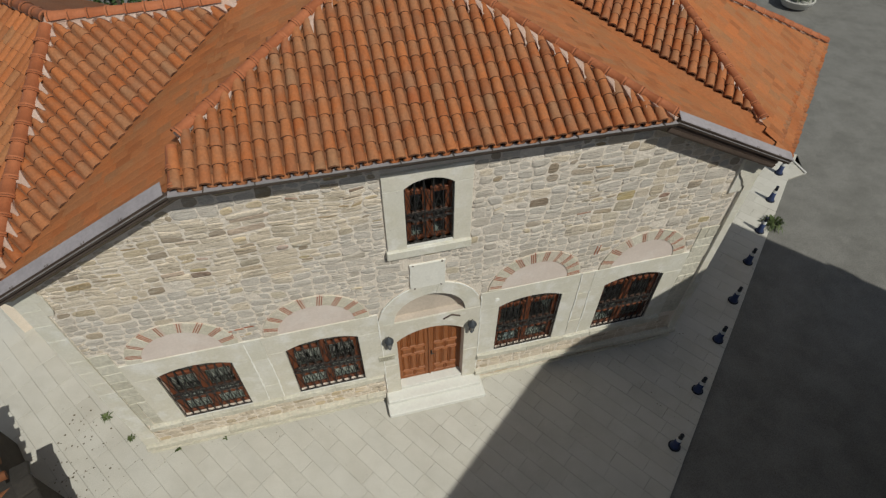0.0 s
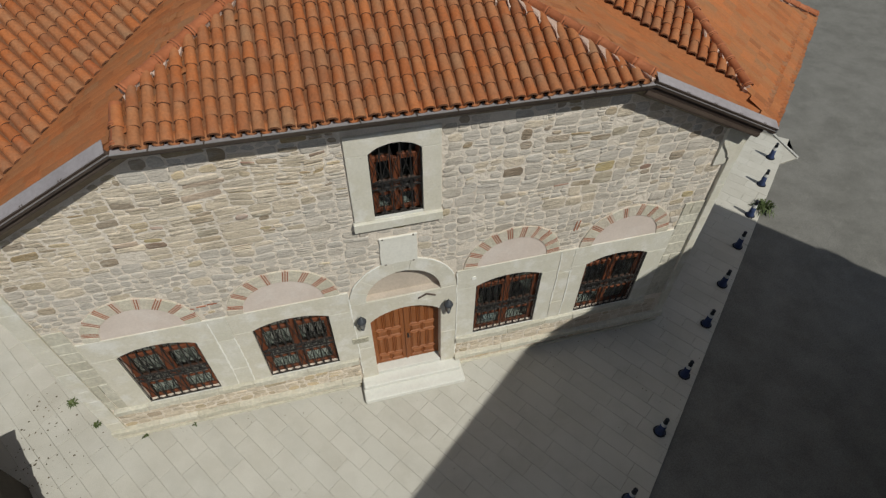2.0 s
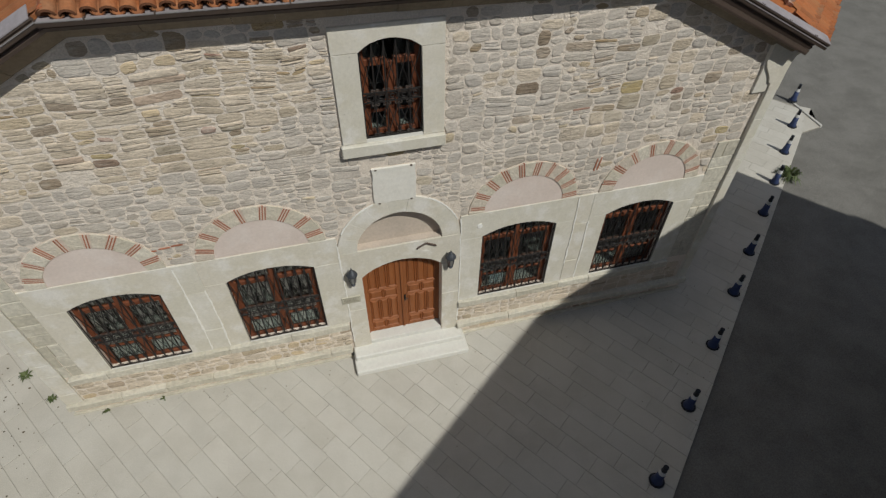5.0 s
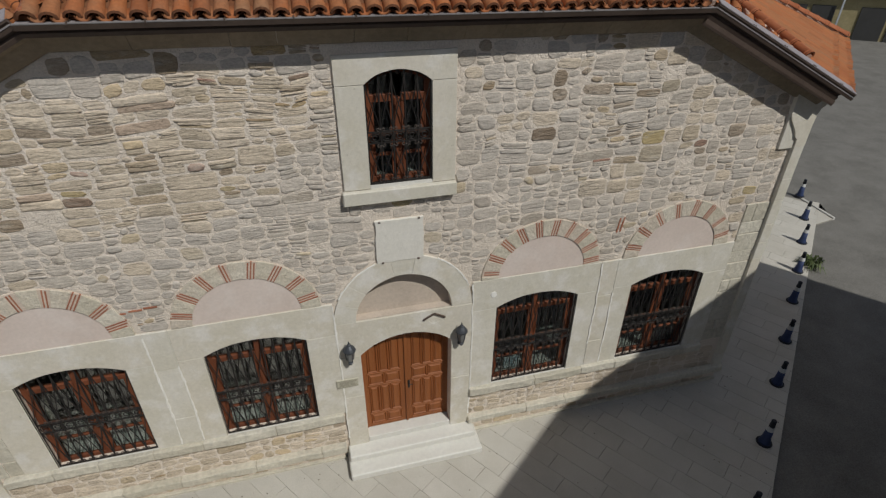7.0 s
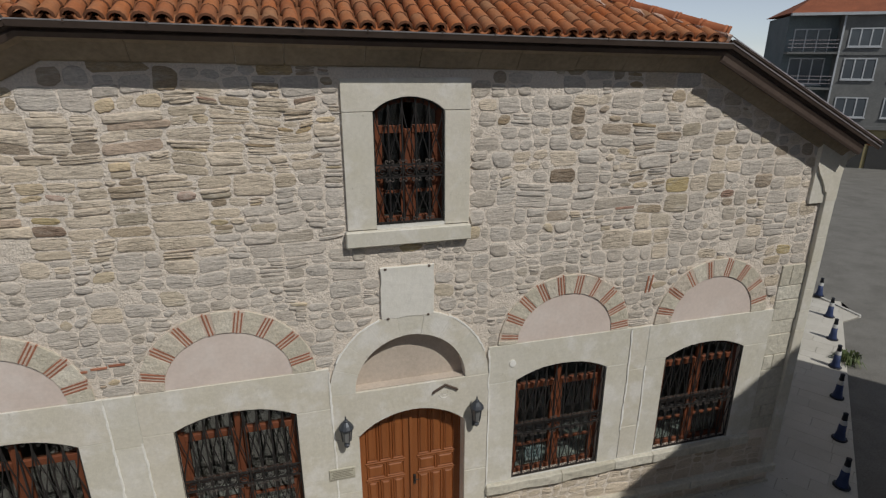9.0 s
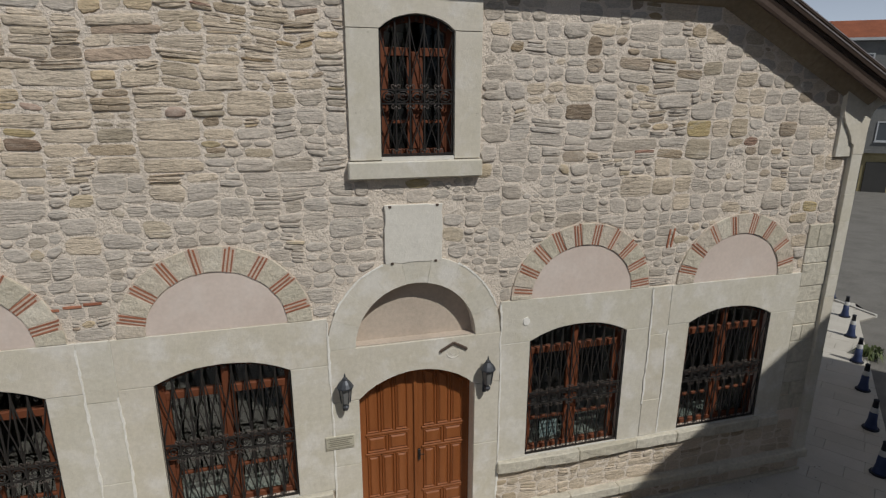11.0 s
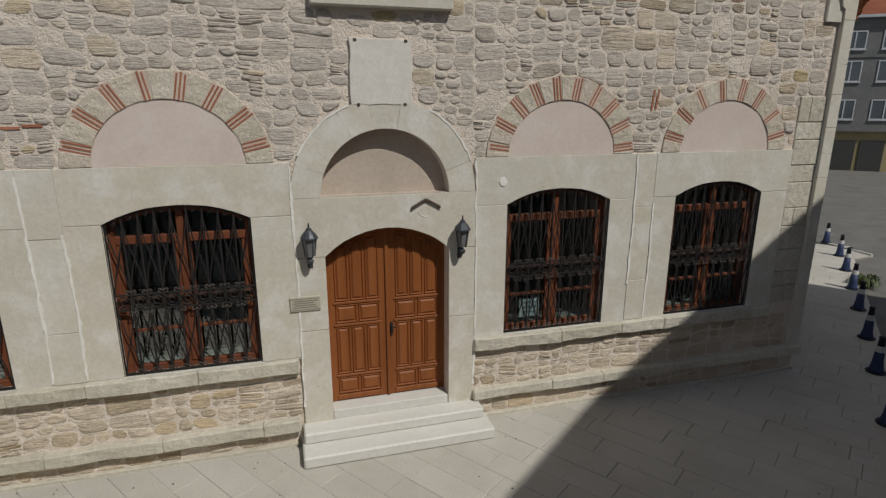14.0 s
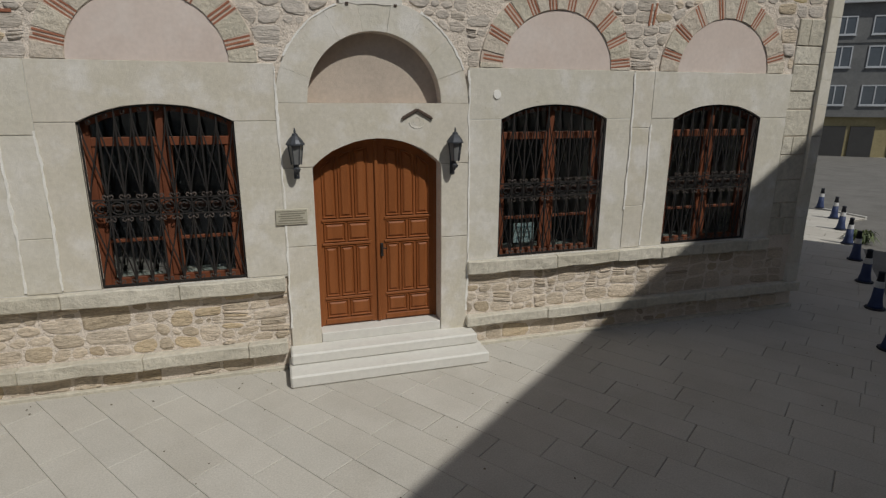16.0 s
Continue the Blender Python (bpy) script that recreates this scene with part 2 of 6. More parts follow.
M_ASPHALT = surface("grey_asphalt", [(0.3, (0.13, 0.123, 0.11)), (0.7, (0.18, 0.171, 0.155))], "none", (0.5, 0.22), (30, 0.25), (70, 0.008), 0.9, stain_col=(0.095, 0.09, 0.078), bloom=(1.6, 0.3, (0.20, 0.19, 0.17)))
M_KERB = surface("concrete_kerb", [(0.0, (0.42, 0.40, 0.36)), (1.0, (0.5, 0.48, 0.44))], "object", (2, 0.3), (30, 0.15), (50, 0.004), 0.9)
M_DARKROOM = surface("dim_room_paint", [(0.3, (0.27, 0.26, 0.235)), (0.7, (0.33, 0.315, 0.28))], "none", (0.5, 0.2), (8, 0.1), None, 0.9)
M_PALEWALL = surface("pale_render", [(0.3, (0.50, 0.46, 0.40)), (0.7, (0.58, 0.54, 0.48))], "none", (0.5, 0.3), (9, 0.1), (30, 0.004), 0.9)


def plain(name, col, rough=0.6, metal=0.0):
    c = tuple(col)
    return surface(name, [(0.3, tuple(v * 0.9 for v in c)), (0.7, tuple(min(1, v * 1.08) for v in c))], "none", (3, 0.15), (30, 0.1), None, rough, metal)


# ---------------------------------------------------------------- building helpers
def thing(name, label="", category="", group="", kind="", at=(0, 0, 0)):
    ob = new(name)
    ob.empty_display_size = 0.2
    ob.location = at
    return tagged(ob, label, category, group, kind)


def part(name, bm, material, parent=None, label="", smooth=False):
    me = bpy.data.meshes.new(name)
    bm.to_mesh(me)
    bm.free()
    return mesh_part(name, me, material, parent, label, smooth)


def mesh_part(name, me, material, parent=None, label="", smooth=False):
    if material and not me.materials:
        me.materials.append(material)
    if smooth:
        for p in me.polygons:
            p.use_smooth = True
    ob = new(name, me)
    if parent:
        ob.parent = parent
        if parent.type == "EMPTY":
            ob.matrix_parent_inverse = Matrix.Translation(-parent.location)
    if label:
        ob["label"] = label
    return ob


def from_lists(name, verts, faces):
    me = bpy.data.meshes.new(name)
    me.from_pydata(verts, [], faces)
    me.update()
    return me


def box(bm, x0, y0, z0, x1, y1, z1, bevel=0.0, m=None):
    r = bmesh.ops.create_cube(bm, size=1.0)
    vs = r["verts"]
    for v in vs:
        v.co = Vector(((x0 + x1) / 2 + v.co.x * (x1 - x0), (y0 + y1) / 2 + v.co.y * (y1 - y0), (z0 + z1) / 2 + v.co.z * (z1 - z0)))
    if m is not None:
        bmesh.ops.transform(bm, matrix=m, verts=vs)
    if bevel:
        es = {e for v in vs for e in v.link_edges}
        bmesh.ops.bevel(bm, geom=list(es), offset=bevel, segments=1, affect="EDGES", profile=0.7)
    return bm


def boxed(*a, **k):
    return box(bmesh.new(), *a, **k)


def prism(bm, pts, y0, y1):
    """A polygon in x and z, drawn out from y0 to y1."""
    a = [bm.verts.new((x, y0, z)) for x, z in pts]
    b = [bm.verts.new((x, y1, z)) for x, z in pts]
    n = len(pts)
    bm.faces.new(a)
    bm.faces.new(b[::-1])
    for i in range(n):
        bm.faces.new((a[i], b[i], b[(i + 1) % n], a[(i + 1) % n]))
    bmesh.ops.recalc_face_normals(bm, faces=bm.faces[:])
    return bm


def holed(bm, outer, holes, y0, y1):
    """A plate in x and z with openings, drawn out from y0 to y1."""
    edges = []
    for loop in (outer, *holes):
        vs = [bm.verts.new((x, y0, z)) for x, z in loop]
        edges += [bm.edges.new((vs[i], vs[(i + 1) % len(vs)])) for i in range(len(vs))]
    bmesh.ops.triangle_fill(bm, use_beauty=True, use_dissolve=False, edges=edges)
    ex = bmesh.ops.extrude_face_region(bm, geom=bm.faces[:])
    for v in ex["geom"]:
        if isinstance(v, bmesh.types.BMVert):
            v.co.y = y1
    bmesh.ops.recalc_face_normals(bm, faces=bm.faces[:])
    return bm


def arc(cx, cz, r, a0, a1, n, rz=None):
    rz = r if rz is None else rz
    return [(cx + r * math.cos(radians(a0 + (a1 - a0) * i / n)), cz + rz * math.sin(radians(a0 + (a1 - a0) * i / n))) for i in range(n + 1)]


def segment_arch(x0, x1, zs, rise, n=10):
    """Points from the right springing to the left one over a segmental arch."""
    w = (x1 - x0) / 2
    r = (w * w + rise * rise) / (2 * rise)
    a = math.degrees(math.asin(w / r))
    return arc((x0 + x1) / 2, zs + rise - r, r, 90 - a, 90 + a, n)


def opening(x0, x1, z0, zs, rise):
    return [(x0, z0), (x1, z0)] + segment_arch(x0, x1, zs, rise)


def tube(bm, pts, r, n=6, closed=False):
    """A round bar along points."""
    pts = [Vector(p) for p in pts]
    rings = []
    for i, p in enumerate(pts):
        a = pts[i - 1] if (i > 0 or closed) else p
        b = pts[(i + 1) % len(pts)] if (i < len(pts) - 1 or closed) else p
        d = (b - a).normalized()
        side = d.cross(Vector((0, 1, 0)))
        if side.length < 0.1:
            side = d.cross(Vector((1, 0, 0)))
        side.normalize()
        up = side.cross(d)
        rings.append([bm.verts.new(p + r * (math.cos(2 * math.pi * k / n) * side + math.sin(2 * math.pi * k / n) * up)) for k in range(n)])
    m = len(rings)
    for i in range(m if closed else m - 1):
        for k in range(n):
            bm.faces.new((rings[i][k], rings[i][(k + 1) % n], rings[(i + 1) % m][(k + 1) % n], rings[(i + 1) % m][k]))
    if not closed:
        bm.faces.new(rings[0][::-1])
        bm.faces.new(rings[-1])
    return bm


def lathe(bm, prof, n=16, at=(0, 0, 0)):
    """A profile of (radius, height) turned round z."""
    rings = [[bm.verts.new((at[0] + r * math.cos(2 * math.pi * k / n), at[1] + r * math.sin(2 * math.pi * k / n), at[2] + z)) for k in range(n)] for r, z in prof]
    for a, b in zip(rings, rings[1:]):
        for k in range(n):
            bm.faces.new((a[k], a[(k + 1) % n], b[(k + 1) % n], b[k]))
    bm.faces.new(rings[0][::-1])
    bm.faces.new(rings[-1])
    return bm


def inside(p, poly):
    x, y = p
    c = False
    for (x0, y0), (x1, y1) in zip(poly, poly[1:] + poly[:1]):
        if (y0 > y) != (y1 > y) and x < (x1 - x0) * (y - y0) / (y1 - y0) + x0:
            c = not c
    return c


# ---------------------------------------------------------------- plan of the front
CX = 0.86                         # middle of the front
WL, WR = -6.78, 8.47              # its corners
WIN = [(-5.48, -3.84), (-2.62, -0.92), (2.63, 4.31), (5.50, 7.16)]
WZ0, WZS, WRISE = 1.37, 3.39, 0.21
BAND = 4.08                       # top of the dressed stone
DOOR = (0.0, 1.74)
DZ0, DZS, DRISE = 0.47, 2.80, 0.36
NICHE_Z, NICHE_R = 3.61, 0.88
UW = (0.41, 1.385)
UZ0, UZS, URISE = 6.24, 7.80, 0.19
GABLE = [(WL, 0), (WR, 0), (WR, 6.95), (5.35, 8.52), (-3.15, 8.52), (WL, 6.72)]
win_holes = [opening(a, b, WZ0, WZS, WRISE) for a, b in WIN]
door_hole = opening(*DOOR, DZ0 - 0.13, DZS, DRISE)
upper_hole = opening(*UW, UZ0, UZS, URISE)
niche_hole = arc(CX, NICHE_Z, NICHE_R, 0, 180, 18)

# front wall, a plate half a metre thick, with its openings
wall = tagged(part("wall_front", holed(bmesh.new(), GABLE, win_holes + [door_hole, upper_hole, niche_hole], 0.0, 0.55), M_MORTAR),
              "rubble stone gable wall with dressed limestone round its openings", "wall", kind="structure")
LDIR, RDIR = Vector((-0.673, 0.74, 0)), Vector((0.717, 0.697, 0))


def side_wall(name, start, way, length, height, label):
    nrm = Vector((way.y, -way.x, 0))
    if name == "wall_west":
        nrm = -nrm
    bm = bmesh.new()
    a, b = Vector(start), Vector(start) + way * length
    vs = [bm.verts.new(p) for p in (a, b, b - nrm * 0.5, a - nrm * 0.5)]
    f = bm.faces.new(vs)
    ex = bmesh.ops.extrude_face_region(bm, geom=[f])
    for v in ex["geom"]:
        if isinstance(v, bmesh.types.BMVert):
            v.co.z += height
    bmesh.ops.recalc_face_normals(bm, faces=bm.faces[:])
    return tagged(part(name, bm, M_MORTAR), label, "wall", kind="structure")

side_wall("wall_east", (WR - 0.1, 0.1, 0), RDIR, 6.2, 7.0, "plain lime-mortared side wall along the street")
side_wall("wall_west", (WL + 0.1, 0.1, 0), Vector((-0.605, 0.796, 0)), 7.0, 7.0, "plain lime-mortared side wall along the alley")
bm = bmesh.new()
for (x0, y0), (x1, y1) in (((12.5, 4.5), (7.6, 9.4)), ((7.6, 9.4), (-5.5, 9.8)), ((-5.5, 9.8), (-11.2, 5.2))):
    a, b = Vector((x0, y0, 0)), Vector((x1, y1, 0))
    d = (b - a).normalized()
    q = Vector((-d.y, d.x, 0)) * 0.4
    vs = [bm.verts.new(p + Vector((0, 0, z))) for z in (0, 7.0) for p in (a, b, b + q, a + q)]
    for f in ((0, 1, 2, 3), (4, 7, 6, 5), (0, 4, 5, 1), (1, 5, 6, 2), (2, 6, 7, 3), (3, 7, 4, 0)):
        bm.faces.new([vs[i] for i in f])
tagged(part("wall_back", bm, M_MORTAR), "plain lime-mortared rear walls", "wall", kind="structure")

# dim rooms behind the windows
tagged(part("floor", boxed(WL + 0.6, 0.56, 0.3, WR - 0.6, 5.0, 0.45), M_DARKROOM), "dim grey floor inside", "floor", kind="structure")
tagged(part("wall_inner", boxed(WL + 0.6, 4.2, 0.45, WR - 0.6, 4.35, 8.2), M_DARKROOM), "dim inner wall", "wall", kind="structure")
tagged(part("ceiling", boxed(WL + 0.6, 0.56, 4.6, WR - 0.6, 4.19, 4.8), M_DARKROOM), "dim plaster ceiling inside", "ceiling", kind="structure")

# ---------------------------------------------------------------- roof
LA, JL, JR, RA = (Vector(p) for p in ((-6.82, -0.32, 7.14), (-3.32, -0.32, 8.90), (5.51, -0.28, 8.73), (8.74, -0.28, 7.14)))
AP, RE = Vector((1.0, 4.06, 10.54)), Vector((1.0, 5.2, 10.54))
H0 = Vector((-3.12, 0.55, 9.19))          # where the left hip of the front slope starts
VL, VR = Vector((-2.1, 4.7, 9.45)), Vector((4.69, 5.56, 9.08))
HL, HR = Vector((-5.7, 4.7, 9.45)), Vector((7.95, 5.1, 9.08))
RB, RD = Vector((13.58, 4.31, 6.80)), Vector((8.6, 10.2, 6.9))
RW = RA + (HR - RA) * 0.17               # where the hip of the right wing ends
WB = LA + LDIR * 7.0
WRD = HL + LDIR * 4.2
WC = Vector((-5.4, 10.3, 7.1))
roof = thing("roof", "orange clay barrel-tile roof with mortared ridges and valleys", "roof", kind="structure")


def slab(bm, pts, drop=0.08):
    n = (pts[1] - pts[0]).cross(pts[2] - pts[0]).normalized()
    if n.z < 0:
        n, pts = -n, pts[::-1]
    a = [bm.verts.new(p) for p in pts]
    b = [bm.verts.new(p - Vector((0, 0, drop))) for p in pts]
    bm.faces.new(a)
    bm.faces.new(b[::-1])
    for i in range(len(pts)):
        j = (i + 1) % len(pts)
        bm.faces.new((a[i], b[i], b[j], a[j]))


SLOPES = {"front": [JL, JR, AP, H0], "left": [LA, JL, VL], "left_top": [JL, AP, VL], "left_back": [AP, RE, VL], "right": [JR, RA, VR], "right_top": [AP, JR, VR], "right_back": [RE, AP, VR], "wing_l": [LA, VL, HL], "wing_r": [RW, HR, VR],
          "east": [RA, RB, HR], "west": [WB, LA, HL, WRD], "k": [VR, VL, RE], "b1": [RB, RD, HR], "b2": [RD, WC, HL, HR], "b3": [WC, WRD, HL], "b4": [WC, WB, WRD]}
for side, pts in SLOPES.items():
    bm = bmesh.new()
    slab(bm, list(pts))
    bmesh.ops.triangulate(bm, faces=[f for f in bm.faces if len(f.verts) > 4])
    # flat-tiled sides keep the lighter pans, the rest get groove shade by colour
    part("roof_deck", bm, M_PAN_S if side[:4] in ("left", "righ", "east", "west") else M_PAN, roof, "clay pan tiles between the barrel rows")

bm = bmesh.new()
slab(bm, [JL + (H0 - JL) * 0.4, AP, H0], 0.26)
part("roof_deck", bm, M_PAN_S, roof, "raised verge under the left hip")
bm = bmesh.new()
slab(bm, [RA, RW, VR], 0.05)
part("roof_deck", bm, M_PAN_S, roof, "clay pan tiles between the barrel rows")

TILE_W, TILE_L = 0.222, 0.335


def tile_lists(r0=0.101, r1=0.078, length=0.40, k=6, thick=0.026):
    """A tapered barrel tile; its mouth is at y = 0 and it runs up along y."""
    vs, fs = [], []
    for y, r, t in ((-0.004, r0 - thick, 0.0), (0.012, r0, 0.0), (0.012, r0, 0.0), (length, r1, -0.012)):
        for i in range(k + 1):
            a = math.pi * i / k
            vs.append((r * math.cos(a), y, r * 0.95 * math.sin(a) + t))
    for row in (0, 2):
        for i in range(k):
            a, b = row * (k + 1) + i, (row + 1) * (k + 1) + i
            fs.append((a, a + 1, b + 1, b))
    return vs, fs


def tile_places(pts, eave0, eave1, out=0.0, calm=1.0, up=None):
    """Poses of the barrel tiles on one slope: columns along the eave, courses up the slope."""
    e = (eave1 - eave0).normalized()
    n = (pts[1] - pts[0]).cross(pts[2] - pts[0]).normalized()
    if n.z < 0:
        n = -n
    v = n.cross(e).normalized()
    if v.z < 0:
        v, e = -v, -e
    if up:
        v = (Vector(up) - n * n.dot(Vector(up))).normalized()
        e = v.cross(n).normalized()
    poly = [((p - eave0).dot(e), (p - eave0).dot(v)) for p in pts]
    u0, u1, v0, v1 = min(p[0] for p in poly), max(p[0] for p in poly), min(p[1] for p in poly), max(p[1] for p in poly)
    rot = Matrix((e, v, n)).transposed().to_4x4()
    res = []
    for c in range(int((u1 - u0) / TILE_W) + 1):
        u = u0 + (c + 0.5) * TILE_W
        wob = random.uniform(-0.02, 0.02) * calm
        cut = sorted(a[1] + (b[1] - a[1]) * (u - a[0]) / (b[0] - a[0]) for a, b in zip(poly, poly[1:] + poly[:1]) if (a[0] - u) * (b[0] - u) < 0)
        if len(cut) < 2:
            continue
        for r in range(int((cut[-1] - cut[0]) / TILE_L) + 1):
            w = cut[0] + r * TILE_L - out
            if w + 0.62 * TILE_L < cut[-1]:
                p = eave0 + e * (u + random.uniform(-0.006, 0.006)) + v * (w + wob) + n * 0.012
                tilt = Matrix.Rotation(radians(3.2 * calm + random.uniform(-0.8, 0.8) * calm), 4, "X") @ Matrix.Rotation(radians(random.uniform(-1.6, 1.6) * calm), 4, "Z")
                res.append(Matrix.Translation(p) @ rot @ tilt)
    return res


TILE_VS, TILE_FS = tile_lists()
SMOOTH_FS = TILE_FS[len(TILE_FS) // 2:]
tile_meshes = []
for k in range(3):
    vs, fs = tile_lists(0.101 + 0.003 * (k - 1), 0.078, 0.40)
    me = from_lists("tile", vs, fs)
    me.materials.append(M_TILE)
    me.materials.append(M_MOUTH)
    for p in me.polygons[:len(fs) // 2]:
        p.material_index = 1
    for p in me.polygons:
        p.use_smooth = True
    tile_meshes.append(me)


def joined_tiles(name, places, parent, mat=None, low=1.0):
    vs, fs = [], []
    for m in places:
        o = len(vs)
        vs += [m @ Vector((v[0] * (1.5 if low < 0.5 else 1.08), v[1], v[2] * low)) for v in TILE_VS]
        fs += [tuple(i + o for i in f) for f in (TILE_FS if low > 0.4 else SMOOTH_FS)]
    me = from_lists(name, vs, fs)
    me.materials.append(mat or M_TILE_I)
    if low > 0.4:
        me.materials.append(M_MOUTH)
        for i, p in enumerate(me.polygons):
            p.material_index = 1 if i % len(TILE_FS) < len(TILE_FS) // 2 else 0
    ob = mesh_part(name, me, None, parent, smooth=True)
    tagged(ob, kind="stuff")
    return ob


front_tiles = tile_places(SLOPES["front"], JL, JR, 0.10)
for m in front_tiles:
    ob = new("tile", tile_meshes[random.randrange(3)])
    ob.parent = roof
    ob.matrix_basis = m
FLY = Vector((0, -0.32, 7.1))
vs, fs = [], []
for m in front_tiles:                       # the mouths of the pan tiles between the lowest barrels
    if m.translation.y > -0.25:
        continue
    o = len(vs)
    for y, r, lift in ((-0.03, 0.062, 0.0), (-0.03, 0.086, 0.0), (0.20, 0.086, 0.0), (0.20, 0.062, 0.0)):
        for i in range(7):
            a = math.pi * i / 6
            vs.append(m @ Vector((TILE_W / 2 + r * math.cos(a), y, 0.035 - r * 0.8 * math.sin(a))))
    for row in (0, 1, 2, 3):
        for i in range(6):
            a, b = o + row * 7 + i, o + ((row + 1) % 4) * 7 + i
            fs.append((a, b, b + 1, a + 1))
tagged(mesh_part("eave_pan_tiles", from_lists("eave_pan_tiles", vs, fs), M_TILE_I, roof, "pan tile mouths along the eave", True), kind="stuff")
joined_tiles("left_slope_tiles", [m for k in ("left", "left_top", "left_back") for m in tile_places(SLOPES[k], SLOPES[k][0], SLOPES[k][0] - Vector((0, 5, 0)), 0.1, 0.3, up=(1, 0, 0))], roof, M_TILE_S, 0.10)
joined_tiles("right_slope_tiles", [m for k in ("right", "right_top", "right_back") for m in tile_places(SLOPES[k], SLOPES[k][0], SLOPES[k][0] + Vector((0, 5, 0)), 0.1, 0.1, up=(-1, 0, 0))], roof, M_TILE_S, 0.07)
joined_tiles("left_wing_tiles", tile_places(SLOPES["wing_l"], FLY + Vector((-7, 0, 0)), FLY, up=(-0.53, 0.85, 0)), roof)
joined_tiles("right_wing_tiles", tile_places([RW, HR, VR], RW, RW + Vector((9, 0, 0)), up=(0.5, 0.86, 0)), roof)
joined_tiles("east_slope_tiles", tile_places(SLOPES["east"], RA, RB, 0.05, 0.15), roof, M_TILE_S, 0.12)
eave_run = [m @ Matrix.Rotation(radians(-16), 4, "X") @ Matrix.Diagonal((1, 0.4, 1, 1)) for m in tile_places(SLOPES["east"], RA, RB, 0.12) if (m.translation - RA).cross(RB - RA).length < 0.3 * (RB - RA).length]
joined_tiles("east_eave_tiles", eave_run, roof, M_TILE_I, 0.6)
joined_tiles("west_slope_tiles", tile_places(SLOPES["west"], WB, LA, 0.05), roof, M_TILE_S, 0.7)


def cap_mesh():
    vs, fs = [], []
    prof = ((0.0, 0.115), (0.0, 0.152), (0.0, 0.152), (0.035, 0.15), (0.035, 0.138), (0.05, 0.137), (0.055, 0.147), (0.085, 0.145), (0.088, 0.133), (0.44, 0.112))
    for y, r in prof:
        for i in range(9):
            a = math.pi * i / 8
            vs.append((r * math.cos(a), y, r * 0.95 * math.sin(a)))
    for row in (0, 2, 3, 4, 5, 6, 7, 8):
        for i in range(8):
            a, b = row * 9 + i, (row + 1) * 9 + i
            fs.append((a, a + 1, b + 1, b))
    me = from_lists("ridge_tile", vs, fs)
    me.materials.append(M_CAP)
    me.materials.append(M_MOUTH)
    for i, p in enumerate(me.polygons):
        # mouth and collar groove take the painted shadow tone
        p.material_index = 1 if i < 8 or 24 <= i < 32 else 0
    for p in me.polygons:
        p.use_smooth = True
    return me


CAP = cap_mesh()


def ridge(a, b, lift=0.06, size=1.0):
    """Ridge tiles from a up to b, with wedges of mortar along one side."""
    d = (b - a).normalized()
    side = d.cross(Vector((0, 0, 1))).normalized()
    up = side.cross(d)
    rot = Matrix((side, d, up)).transposed().to_4x4()
    n = int((b - a).length / 0.36)
    for i in range(n):
        ob = new("ridge_tile", CAP)
        ob.parent = roof
        ob.matrix_basis = Matrix.Translation(a + d * (i * 0.36) + up * (lift + random.uniform(-0.008, 0.008))) @ rot @ pose(0, 0, 0, 2.5, 0, random.uniform(-2, 2)) @ Matrix.Diagonal((size, 1, size, 1))
    bm = bmesh.new()
    tube(bm, [a + up * 0.02, b + up * 0.02], 0.1 * size, 8)
    part("ridge_bedding", bm, M_WHITE_MORTAR, roof, "pale mortar bedding under the ridge tiles")


ridge(H0, AP, 0.05, 0.85)
fv = (AP - (JL + JR) / 2).normalized()
for k in range(2):
    ob = new("ridge_tile", CAP)
    ob.parent = roof
    ob.matrix_basis = Matrix.Translation(JL + Vector((0.10, -0.05, -0.03)) + fv * (0.34 * k)) @ Matrix((Vector((1, 0, 0)), fv, Vector((1, 0, 0)).cross(fv))).transposed().to_4x4() @ Matrix.Diagonal((0.78, 1, 0.78, 1))
ridge(JR, AP, 0.05, 0.76)
ridge(LA, HL)
ridge(RW, HR, 0.05, 0.8)
ridge(RB, HR, 0.05, 0.8)
ridge(HL, VL)
ridge(VR, HR)
ridge(AP, RE)
ridge(HL, WRD)
ridge(WB, WRD)


